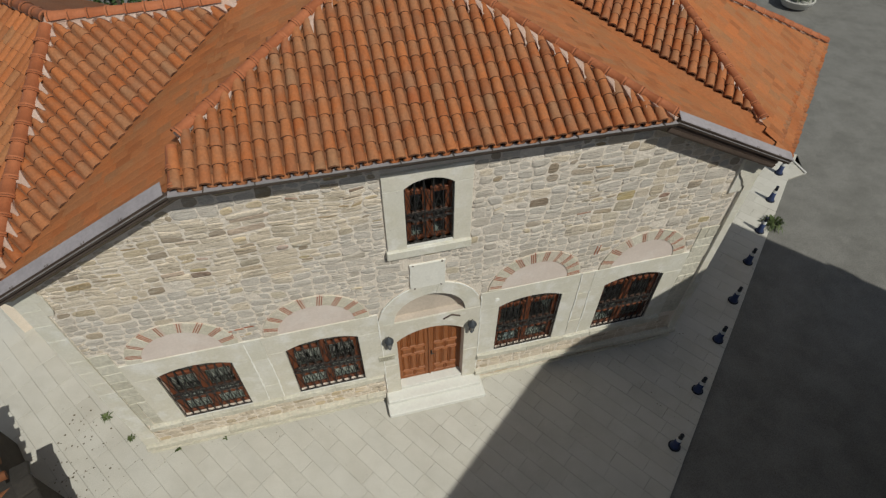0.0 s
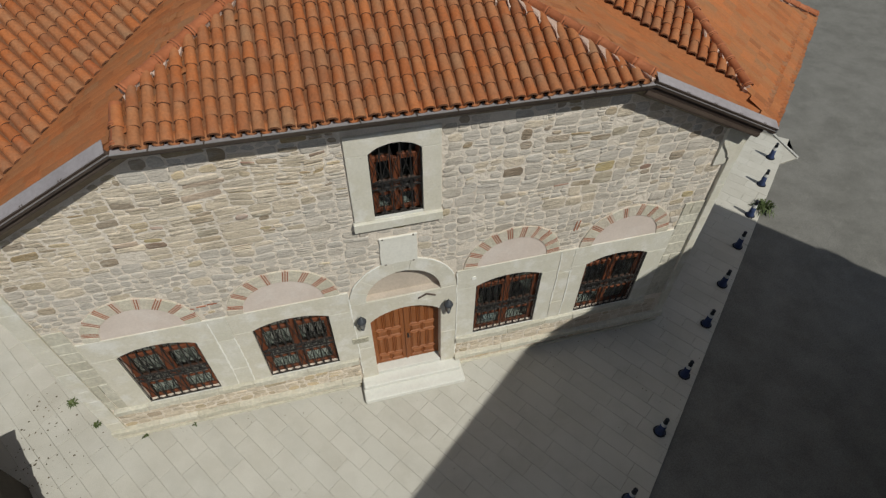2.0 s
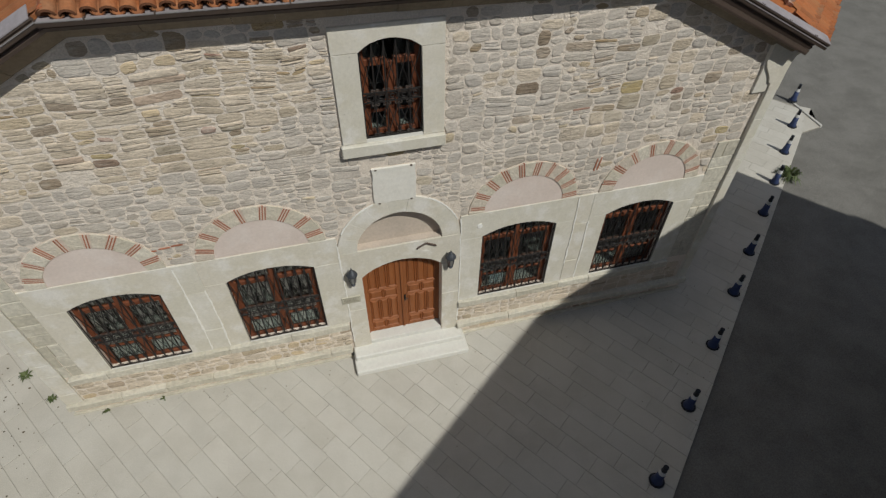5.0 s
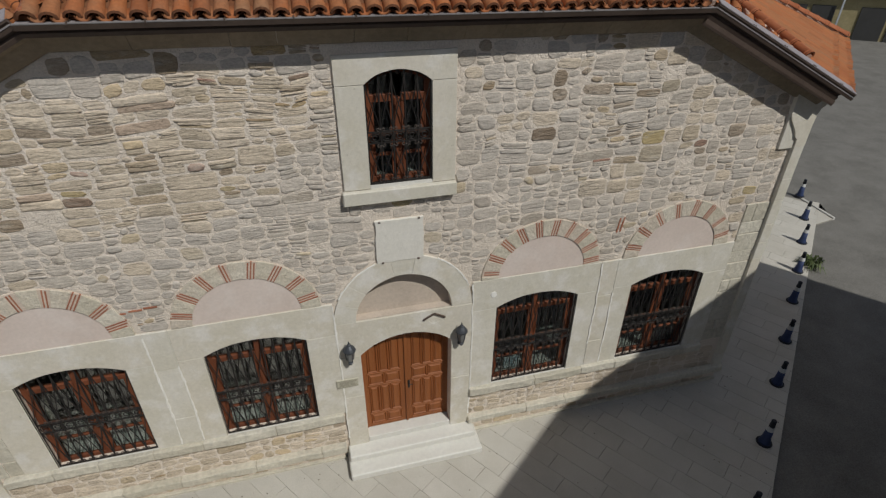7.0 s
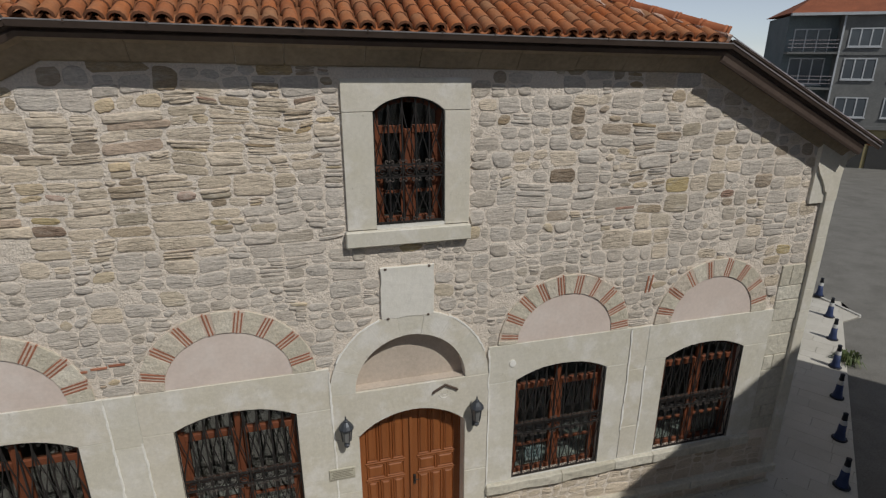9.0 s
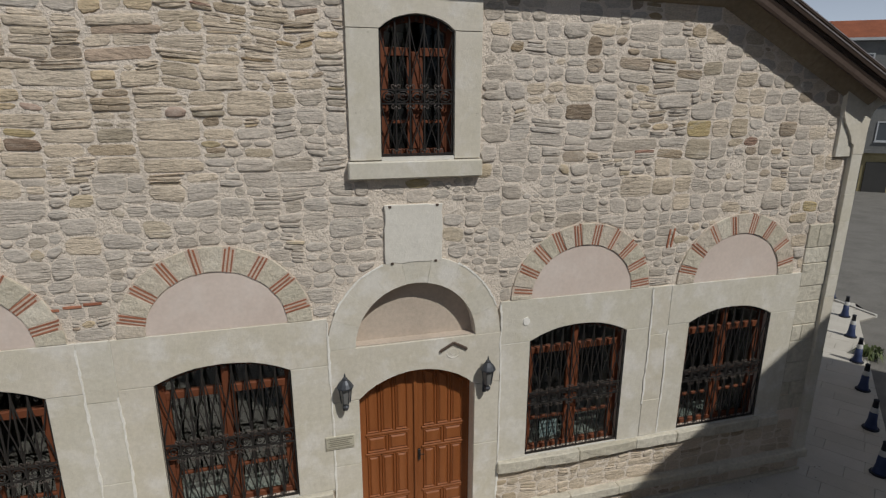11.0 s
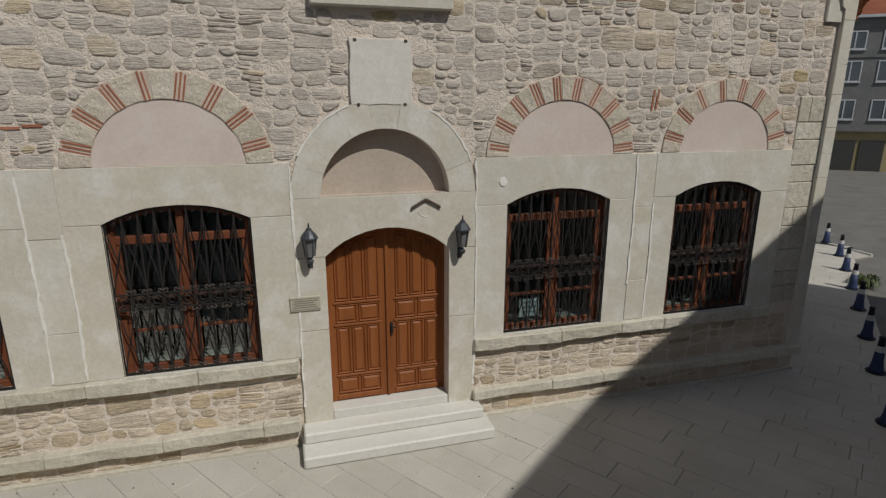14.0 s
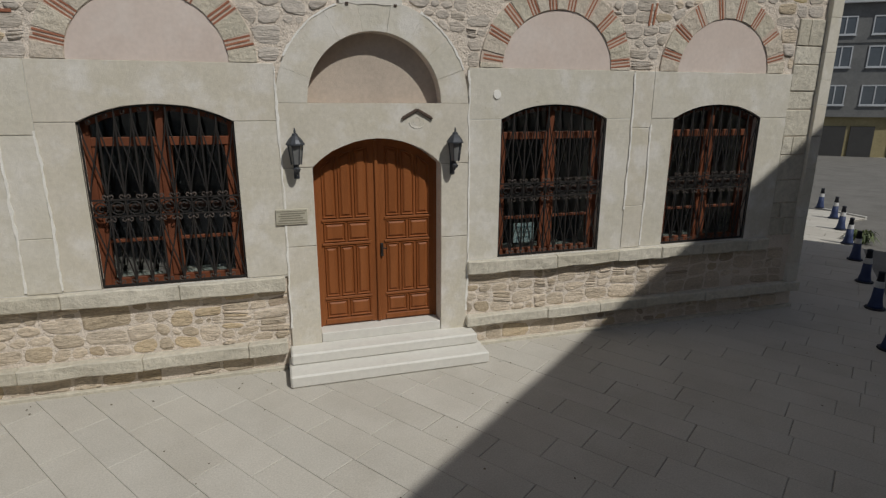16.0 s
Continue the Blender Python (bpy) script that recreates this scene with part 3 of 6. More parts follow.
def wedges(pts, up, a, b, size=1.0):
    """Smears of mortar at the heads of the tile columns under a hip or ridge from a to b; up is the columns' way."""
    n = (pts[1] - pts[0]).cross(pts[2] - pts[0]).normalized()
    if n.z < 0:
        n = -n
    v = (Vector(up) - n * n.dot(Vector(up))).normalized()
    e = v.cross(n)
    d = b - a
    way = d.normalized()
    steps = max(1, int(abs(d.dot(e)) / TILE_W))
    pitch = d.length / steps
    low_n = min((p - a).dot(v) for p in pts)
    for i in range(steps):
        if random.random() < 0.08:
            continue
        p = a + d * ((i + 0.5 + random.uniform(-0.15, 0.15)) / steps) + n * 0.062 - v * random.uniform(0.09, 0.13)
        long = min(random.uniform(0.14, 0.4) * size, max(0.1, 0.5 * ((p - a).dot(v) - low_n)))
        k0, k1 = random.uniform(0.30, 0.5) * pitch, random.uniform(0.30, 0.5) * pitch
        tip = p - v * long
        q = [p - way * k0, p - way * k0 * 0.5 - v * long * 0.4, tip - e * random.uniform(0.01, 0.025), tip + e * random.uniform(0.01, 0.025), p + way * k1 * 0.5 - v * long * random.uniform(0.3, 0.5), p + way * k1]
        bm = bmesh.new()
        top = [bm.verts.new(x + n * random.uniform(0.008, 0.03)) for x in q]
        low = [bm.verts.new(x - n * 0.07) for x in q]
        m = len(q)
        c = bm.verts.new(sum(q, Vector()) / m + n * 0.035)
        for k in range(m):
            bm.faces.new((top[k], top[(k + 1) % m], c))
            bm.faces.new((top[k], low[k], low[(k + 1) % m], top[(k + 1) % m]))
        bmesh.ops.recalc_face_normals(bm, faces=bm.faces[:])
        part("mortar_fillet", bm, M_WHITE_MORTAR, roof, "pinkish white mortar smear")


wedges(SLOPES["front"], (0, 1, 0), H0, AP, 1.2)
wedges(SLOPES["front"], (0, 1, 0), JR, AP, 1.25)
wedges(SLOPES["wing_l"], (-0.53, 0.85, 0), LA, HL, 0.9)
wedges(SLOPES["wing_l"], (-0.53, 0.85, 0), HL, VL, 0.6)
wedges(SLOPES["wing_r"], (0.5, 0.86, 0), RW, HR)


def reach(x):
    """The eaves stand out less and less towards the street."""
    return 1 - 0.13 * min(1.0, max(0.0, (x + 3.3) / 8.85))


def sweep(bm, path, prof):
    """A closed profile of (y, height across the path) led along a line of (x, z) with mitred corners."""
    rings = []
    for i, (x, z) in enumerate(path):
        p = Vector((x, z))
        da = (p - Vector(path[i - 1])).normalized() if i else None
        db = (Vector(path[i + 1]) - p).normalized() if i < len(path) - 1 else None
        da, db = da or db, db or da
        na, nb = Vector((-da.y, da.x)), Vector((-db.y, db.x))
        m = (na + nb) / (1 + na.dot(nb))
        rings.append([bm.verts.new((x + m.x * h, y * reach(x), z + m.y * h)) for y, h in prof])
    k = len(prof)
    for a, b in zip(rings, rings[1:]):
        for i in range(k):
            bm.faces.new((a[i], a[(i + 1) % k], b[(i + 1) % k], b[i]))
    bm.faces.new(rings[0])
    bm.faces.new(rings[-1][::-1])
    bmesh.ops.recalc_face_normals(bm, faces=bm.faces[:])
    return bm


EPATH = [(-6.88, 7.02), (-3.34, 8.81), (5.52, 8.62), (8.76, 7.035)]
CPATH = EPATH[:3] + [(8.53, 7.148)]       # the cornice stops over the corner pilaster
cornice = tagged(part("cornice", sweep(bmesh.new(), CPATH, [(-0.003, -0.35), (-0.05, -0.33), (-0.10, -0.27), (-0.20, -0.15), (-0.31, -0.10), (-0.31, -0.004), (-0.003, -0.004)]), M_MORTAR),
                 "coved tan stone cornice under the eaves", "cornice", kind="structure")
for a, b in zip(CPATH, CPATH[1:]):
    a, b = Vector(a), Vector(b)
    d, l, pos = (b - a).normalized(), (b - a).length, 0.02
    while pos < l - 0.1:
        w = min(random.uniform(0.55, 1.15), l - 0.02 - pos)
        if l - pos - w < 0.4:
            w = l - 0.02 - pos
        k = random.uniform(-0.006, 0.006)
        p, q = a + d * (pos + 0.004), a + d * (pos + w - 0.004)
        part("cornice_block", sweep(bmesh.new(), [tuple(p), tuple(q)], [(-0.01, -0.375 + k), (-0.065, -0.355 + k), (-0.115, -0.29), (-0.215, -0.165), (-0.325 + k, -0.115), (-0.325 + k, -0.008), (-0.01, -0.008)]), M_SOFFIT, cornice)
        pos += w
gutter = thing("roof_gutter", "grey zinc box gutter along the eaves and rakes", "gutter")
part("fascia", sweep(bmesh.new(), CPATH, [(-0.336, -0.13), (-0.375, -0.13), (-0.40, -0.08), (-0.375, -0.05), (-0.40, -0.02), (-0.40, 0.03), (-0.336, 0.03)]), M_BROWNMETAL, gutter, "dark brown metal fascia")
part("rake_fascia", sweep(bmesh.new(), CPATH[2:], [(-0.345, -0.235), (-0.385, -0.235), (-0.398, -0.20), (-0.398, -0.135), (-0.345, -0.135)]), M_BROWNMETAL, gutter, "dark brown metal fascia")
part("tray", sweep(bmesh.new(), EPATH[1:3], [(-0.405, -0.035), (-0.475, -0.035), (-0.50, 0.03), (-0.475, 0.035), (-0.46, -0.005), (-0.405, -0.005)]), M_BROWNMETAL, gutter, "brown metal tray")
part("flashing", sweep(bmesh.new(), EPATH[1:3], [(-0.33, 0.032), (-0.47, 0.024), (-0.472, 0.034), (-0.33, 0.042)]), M_ZINC, gutter, "grey zinc strip under the tile ends")
for a, b in ((EPATH[0], EPATH[1]), (EPATH[2], EPATH[3])):
    part("rake_board", sweep(bmesh.new(), [a, b], [(-0.405, 0.10), (-0.405, -0.01), (-0.45, -0.02), (-0.465, 0.02), (-0.445, 0.05), (-0.47, 0.075), (-0.47, 0.10)]), M_BROWNMETAL, gutter, "dark brown metal rake board")
    part("rake_flashing", sweep(bmesh.new(), [a, b], [(-0.26, 0.178), (-0.478, 0.098), (-0.478, 0.110), (-0.26, 0.192)]), M_ZINC, gutter, "pale zinc strip along the rake")
    part("rake_lip", sweep(bmesh.new(), [a, b], [(-0.466, 0.030), (-0.474, 0.030), (-0.474, 0.046), (-0.466, 0.046)]), M_LIP, gutter, "bright folded zinc lip")
part("gutter_lip", sweep(bmesh.new(), EPATH[1:3], [(-0.476, 0.034), (-0.502, 0.030), (-0.504, 0.042), (-0.478, 0.046)]), M_LIP, gutter, "bright folded zinc lip")
for i in range(1, 12):
    x = -3.3 + 8.8 * (i - 0.4 + random.uniform(-0.08, 0.08)) / 11
    zb = 8.81 - 0.0214 * (x + 3.34)
    part("bracket", boxed(x - 0.009, -0.508 * reach(x), zb + 0.02, x + 0.009, -0.30 * reach(x), zb + 0.058), M_BROWNMETAL, gutter)
for (xa, za), (xb, zb) in ((EPATH[0], EPATH[1]), (EPATH[2], EPATH[3])):
    d = Vector((xb - xa, 0, zb - za))
    l = d.length
    turn = -math.atan2(d.z, d.x)
    for k in range(1, 5):
        for o in (-0.025, 0.025):
            p = Vector((xa, 0, za)) + d * ((k * 0.78 + o) / l)
            bm = boxed(-0.006, -0.482 * reach(xa), 0.104, 0.006, -0.40 * reach(xa), 0.122)
            bmesh.ops.transform(bm, matrix=Matrix.Translation(p) @ Matrix.Rotation(turn, 4, "Y"), verts=bm.verts[:])
            part("rake_clip", bm, M_BROWNMETAL, gutter)

# ---------------------------------------------------------------- ground
FALL = Vector((0.85, 0.527, 0))           # the street falls gently this way
FQ = Vector((-0.527, 0.85, 0))
rows_g = [(-900, -0.06), (20, -0.06), (62, -1.22), (900, -1.3)]
gv = [tuple((FALL * s + FQ * q + Vector((0, 0, z))).xyz) for s, z in rows_g for q in (-900, 900)]
gv += [(x, y, z - 1.0) for x, y, z in gv]
gf = [(0, 2, 3, 1), (2, 4, 5, 3), (4, 6, 7, 5), (8, 9, 11, 10), (10, 11, 13, 12), (12, 13, 15, 14), (0, 1, 9, 8), (6, 14, 15, 7), (0, 8, 10, 2), (2, 10, 12, 4), (4, 12, 14, 6), (1, 3, 11, 9), (3, 5, 13, 11), (5, 7, 15, 13)]
ground = tagged(mesh_part("ground", from_lists("ground", gv, gf), M_ASPHALT), "worn grey asphalt street and open ground", "ground", kind="structure")
EDGE_A, EDGE_B = Vector((8.55, -2.15, 0)), Vector((16.85, 5.43, 0))
TIP, TIP_B = Vector((17.72, 5.58, 0)), Vector((17.75, 7.12, 0))        # the pavement widens at its far end
EDIR = (EDGE_B - EDGE_A).normalized()
EN = Vector((EDIR.y, -EDIR.x, 0))           # towards the street
pave_poly = [tuple((EDGE_A - EDIR * 22).xy), tuple(EDGE_B.xy), tuple(TIP.xy), tuple(TIP_B.xy), (14.5, 11.0), (9.0, 16.0), (-16.0, 16.0), (-24.0, -4.0), (-24, -22)]
bm = bmesh.new()
f = bm.faces.new([bm.verts.new((x, y, -0.2)) for x, y in pave_poly])
ex = bmesh.ops.extrude_face_region(bm, geom=[f])
for v in ex["geom"]:
    if isinstance(v, bmesh.types.BMVert):
        v.co.z = -0.012
bmesh.ops.recalc_face_normals(bm, faces=bm.faces[:])
pavement = tagged(part("pavement", bm, M_JOINT), "pale stone slab pavement in front of the building", "pavement", kind="structure")
SD = Vector((0.574, -0.819, 0))            # along the slabs
SQ = Vector((0.819, 0.574, 0))


def clipped(poly, p, n):
    """The part of a flat polygon on the side of p away from n."""
    out = []
    for a, b in zip(poly, poly[1:] + poly[:1]):
        da, db = (a - p).dot(n), (b - p).dot(n)
        if da <= 0:
            out.append(a)
        if da * db < 0:
            out.append(a + (b - a) * (da / (da - db)))
    return out


def slab_lists(poly, gap=0.0025):
    c = sum(poly, Vector()) / len(poly)
    k, vs, fs = len(poly), [], []
    size = sum((p - c).length for p in poly) / k
    for inset, z in ((gap, -0.03), (gap, -0.006), (gap + 0.006, 0.0)):
        for p in poly:
            q = p + (c - p).normalized() * inset * 1.3 if size > 0.05 else p
            vs.append((q.x, q.y, z))
    for r in (0, k):
        for i in range(k):
            fs.append((r + i, r + (i + 1) % k, r + k + (i + 1) % k, r + k + i))
    fs.append(tuple(range(2 * k, 3 * k)))
    return vs, fs


near, far_vs, far_fs = [], [], []
for row in range(-70, 60):
    w = 0.42
    pos = -22.0 + random.uniform(0, 1)
    while pos < 18:
        l = random.uniform(0.75, 1.35)
        o = SQ * (row * w) + SD * pos
        mid = o + SD * (l / 2) + SQ * (w / 2)
        poly = clipped([o, o + SD * l, o + SD * l + SQ * w, o + SQ * w], EDGE_A, EN)
        pos += l
        if len(poly) < 3 or not inside(tuple((sum(poly, Vector()) / len(poly) - EN * 0.02).xy), pave_poly) or WL + 0.3 < mid.x < WR - 0.3 and 0.6 < mid.y < 9:
            continue
        vs, fs = slab_lists(poly, random.uniform(0.001, 0.005))
        dz = random.uniform(-0.002, 0.002)
        vs = [(x, y, z + dz) for x, y, z in vs]
        if -6.5 < mid.x < 8.5 and -7.0 < mid.y < 0.2 and len(near) < 298:
            near.append((vs, fs))
        else:
            k = len(far_vs)
            far_vs += vs
            far_fs += [tuple(i + k for i in f) for f in fs]
me = from_lists("outer_slabs", far_vs, far_fs)
tagged(mesh_part("outer_slabs", me, M_PAVE_I, pavement), kind="stuff")
for vs, fs in near:
    mesh_part("slab", from_lists("slab", vs, fs), M_PAVE, pavement)

far_edge = [EDGE_B + EDIR * 0.02, TIP, TIP_B, EDGE_B + EDIR * 1.9]
mesh_part("slab", from_lists("slab", *slab_lists(far_edge, 0.004)), M_PAVE, pavement)
# kerb stones along the street edge
for i in range(2):
    o = TIP + Vector((0.02, 1, 0)) * i * 0.78
    bm = boxed(0.004, -0.10, -0.12, 0.776, 0.0, 0.05, bevel=0.012)
    bmesh.ops.transform(bm, matrix=Matrix.Translation(o + Vector((0.01, 0, 0))) @ Matrix.Rotation(math.atan2(1, 0.02), 4, "Z"), verts=bm.verts[:])
    part("kerb_stone", bm, M_KERB, pavement, "pale concrete kerb stone")

# ---------------------------------------------------------------- the front's dressed stone
PIL_L, PIL_R = (WL, WL + 0.36), (WR - 0.225, WR)
BAND_X = (-6.02, 7.70)


def block(pts, y0=-0.034, mat=M_ASHLAR, name="ashlar_block", y1=0.02, g=0.004, edge=0.004):
    cx, cz = sum(p[0] for p in pts) / len(pts), sum(p[1] for p in pts) / len(pts)
    bm = bmesh.new()
    shr = [(x - math.copysign(min(g, abs(x - cx)), x - cx), z - math.copysign(min(g, abs(z - cz)), z - cz)) for x, z in pts]
    y0 += random.uniform(-0.005, 0.004)
    prism(bm, shr, y0, y1)
    front = [e for e in bm.edges if all(abs(v.co.y - y0) < 1e-5 for v in e.verts)]
    bmesh.ops.bevel(bm, geom=front, offset=edge, segments=1, affect="EDGES")
    return part(name, bm, mat, wall)


def rect(x0, x1, z0, z1):
    return [(x0, z0), (x1, z0), (x1, z1), (x0, z1)]


for x0, x1, hs in ((BAND_X[0] + 0.02, -0.40, win_holes[:2]), (2.13, BAND_X[1] - 0.02, win_holes[2:])):
    grown = [[(x + (0.004 if x > sum(q[0] for q in h) / len(h) else -0.004), z + (0.004 if z > 2.4 else -0.004)) for x, z in h] for h in hs]
    part("joint_bed", holed(bmesh.new(), rect(x0, x1, WZ0 - 0.02, BAND - 0.02), grown, -0.0285, -0.001), M_MARBLE, wall, "white lime joints")
for a, b in WIN:
    l, r = a - 0.42, b + 0.42
    if a < -5:
        l = BAND_X[0]
    if b > 7:
        r = BAND_X[1]
    if abs(b + 0.92) < 0.01:
        r = -0.395
    if abs(a - 2.63) < 0.01:
        l = 2.13
    arch = segment_arch(a, b, WZS, WRISE)
    block([(l, WZS)] + arch[::-1] + [(r, WZS), (r, BAND), (l, BAND)])
    for x0, x1 in ((l, a), (b, r)):
        block(rect(x0, x1, WZ0, WZS))
for x0, x1 in ((-3.42, -3.04), (4.73, 5.08)):
    zs = [WZ0, 2.05, 3.25, BAND]
    for z0, z1 in zip(zs, zs[1:]):
        block(rect(x0, x1, z0, z1), -0.038)

# door surround, lintel and the arched niche over it
block([(-0.41, DZS), (DOOR[0], DZS)] + segment_arch(*DOOR, DZS, DRISE, 12)[::-1][1:-1] + [(DOOR[1], DZS), (2.14, DZS), (2.14, NICHE_Z), (-0.41, NICHE_Z)], -0.040)
for x0, x1 in ((-0.41, DOOR[0]), (DOOR[1], 2.14)):
    block(rect(x0, x1, 0.30, 1.75), -0.040)
    block(rect(x0, x1, 1.75, DZS), -0.040)


def sector(cx, cz, rx, rz, t, a0, a1, n=3):
    return arc(cx, cz, rx, a0, a1, n, rz) + arc(cx, cz, rx + t, a1, a0, n, rz + t)


for k in range(9):
    a0, a1 = 180 * k / 9, 180 * (k + 1) / 9
    block(sector(CX, NICHE_Z, NICHE_R, NICHE_R, 0.385, a0, a1, 4), -0.040, name="voussoir", g=0.0008, edge=0.0015)
part("niche_back", boxed(CX - 1.0, 0.17, 3.55, CX + 1.0, 0.26, 4.6), M_NICHE, wall, "tan plastered back of the niche")
part("niche_floor", boxed(CX - 0.9, 0.0, 3.55, CX + 0.9, 0.17, 3.612), M_NICHE, wall)

# blind arches over the windows: pink plaster inside a ring of stone and brick
for a, b in WIN:
    c, rx, rz = (a + b) / 2, (b - a) / 2 + 0.01, 0.78
    bm = bmesh.new()
    prism(bm, arc(c, BAND, rx, 0, 180, 18, rz), -0.013, 0.01)
    part("plaster_panel", bm, M_PINK, wall, "smooth pink plaster under the blind arch")
    part("arch_bed", prism(bmesh.new(), sector(c, BAND, rx, rz, 0.32, 1, 179, 20), -0.020, 0.0), M_MORTAR, wall)
    groups = [14, 36, 58, 79, 101, 122, 144, 166] if abs(a - 2.63) > 0.01 else [6, 25, 44, 62, 80, 98, 116, 134, 153, 172]
    last = 0.0
    for g in groups + [None]:
        lo, hi = (last, g - 3.9) if g else (last, 180.0)
        block(sector(c, BAND, rx, rz, 0.33, lo, hi), -0.030, M_VOUSSOIR, name="voussoir")
        if g:
            nb = 3 if random.random() < 0.8 else 2
            ca, sa = math.cos(radians(g)), math.sin(radians(g))
            q = [(c + rx * ca + l * ca - w * sa, BAND + rz * sa + l * sa + w * ca) for l, w in ((0.0, -0.07), (0.325, -0.08), (0.325, 0.08), (0.0, 0.07))]
            part("brick_bed", prism(bmesh.new(), q, -0.0245, 0.0), M_BRICKBED, wall, "pinkish mortar between the arch bricks")
            for k in range(nb):
                off = (k - (nb - 1) / 2) * 0.047
                l0, l1 = 0.0, 0.32 + random.uniform(-0.03, 0.015)
                q = []
                for l, w in ((l0, -0.010), (l1, -0.0115), (l1, 0.0115), (l0, 0.010)):
                    q.append((c + rx * ca + l * ca - (off + w) * sa, BAND + rz * sa + l * sa + (off + w) * ca))
                part("arch_brick", prism(bmesh.new(), q, -0.029 + random.uniform(-0.004, 0.005), 0.0), M_BRICK, wall)
            last = g + 3.9

def seam(pts, wide=0.012, y=-0.049, mat=M_LIME, label="ragged white lime seam"):
    """A ragged ribbon of lime smeared along a joint."""
    line = []
    for (x0, z0), (x1, z1) in zip(pts, pts[1:]):
        n = max(2, int(math.hypot(x1 - x0, z1 - z0) / 0.06))
        line += [(x0 + (x1 - x0) * i / n, z0 + (z1 - z0) * i / n) for i in range(n)]
    line.append(pts[-1])
    left, right = [], []
    for i, (x, z) in enumerate(line):
        a, b = line[max(0, i - 1)], line[min(len(line) - 1, i + 1)]
        l = math.hypot(b[0] - a[0], b[1] - a[1])
        nx, nz = -(b[1] - a[1]) / l, (b[0] - a[0]) / l
        o = 0.012 * noise.noise(Vector((x * 3, z * 3, 2.0)))
        w0, w1 = (wide * max(0.25, 1 + 1.6 * noise.noise(Vector((x * 9, z * 9, k)))) for k in (5.0, 8.0))
        left.append((x + nx * (o + w0), z + nz * (o + w0)))
        right.append((x + nx * (o - w1), z + nz * (o - w1)))
    vs = [(x, y, z) for x, z in left + right] + [(x, -0.028, z) for x, z in left + right]
    n, m = len(line), 2 * len(line)
    fs = [(i, i + 1, n + i + 1, n + i) for i in range(n - 1)] + [(i, m + i, m + i + 1, i + 1) for i in range(n - 1)] + [(n + i, n + i + 1, m + n + i + 1, m + n + i) for i in range(n - 1)]
    mesh_part("lime_seam", from_lists("lime_seam", vs, fs), mat, wall, label)


for x, z0, z1 in ((-3.42, 1.4, 4.0), (-3.04, 1.4, 3.3), (4.73, 2.0, 4.05), (5.08, 1.4, 3.3), (-0.40, 0.6, 4.04), (2.135, 0.6, 4.04)):
    seam([(x, z0), (x + 0.02, (z0 + z1) / 2), (x, z1)])
seam([(CX + 1.27 * math.cos(radians(a)), NICHE_Z + 1.27 * math.sin(radians(a))) for a in range(20, 68, 6)])
seam([(CX + 1.27 * math.cos(radians(a)), NICHE_Z + 1.27 * math.sin(radians(a))) for a in range(112, 160, 6)])
part("lime_patch", prism(bmesh.new(), arc(2.55, 3.73, 0.055, 0, 330, 9, 0.065), -0.046, -0.03), M_LIME, wall, "white dab of lime")
for x, z, lean in ((4.91, 4.86, 0.03), (4.98, 4.87, 0.04)):
    part("arch_brick", prism(bmesh.new(), [(x - 0.014, z - 0.15), (x + 0.014, z - 0.15), (x + 0.014 + lean, z + 0.15), (x - 0.014 + lean, z + 0.15)], -0.018, 0.0), M_BRICK, wall, "stray red brick slip")
for x in (-3.62, -3.38, -3.16):
    part("arch_brick", boxed(x - 0.1, -0.016, 4.52 + 0.1 * (x + 3.4), x + 0.1, 0.0, 4.555 + 0.1 * (x + 3.4), bevel=0.004), M_BRICK, wall, "stray red brick slip")

# plaque stone and upper window surround
panel_pts = []
for (x0, z0), (x1, z1) in zip(rect(0.43, 1.225, 4.80, 5.60), rect(0.43, 1.225, 4.80, 5.60)[1:] + [(0.43, 4.80)]):
    for k in range(7):
        panel_pts.append((x0 + (x1 - x0) * k / 7 + random.uniform(-0.012, 0.008), z0 + (z1 - z0) * k / 7 + random.uniform(-0.012, 0.008)))
block(panel_pts, -0.045, M_PANEL, name="blank_panel", g=0.0)
for x, z in ((0.50, 5.585), (1.15, 5.585), (0.52, 4.80), (1.13, 4.80)):
    part("panel_dowel", boxed(x - 0.02, -0.058, z - 0.016, x + 0.02, -0.03, z + 0.016, bevel=0.005), M_BROWNMETAL, wall, "rusty dowel")
head = [(-0.0, UZS)] + [(UW[0], UZS)] + segment_arch(*UW, UZS, URISE, 10)[::-1][1:-1] + [(UW[1], UZS), (1.755, UZS), (1.755, 8.22), (0.0, 8.22)]
block(head, -0.05, name="window_head")
block(rect(0.0, UW[0], 6.2, UZS), -0.05)
block(rect(UW[1], 1.755, 6.2, UZS), -0.05)
part("sill", boxed(-0.03, -0.12, 5.965, 1.765, 0.3, 6.19, bevel=0.014), M_ASHLAR, wall, "thick limestone sill")
part("sill_slip", boxed(UW[0], -0.04, 6.192, UW[1], 0.3, 6.24), M_MARBLE, wall, "white slip sill")


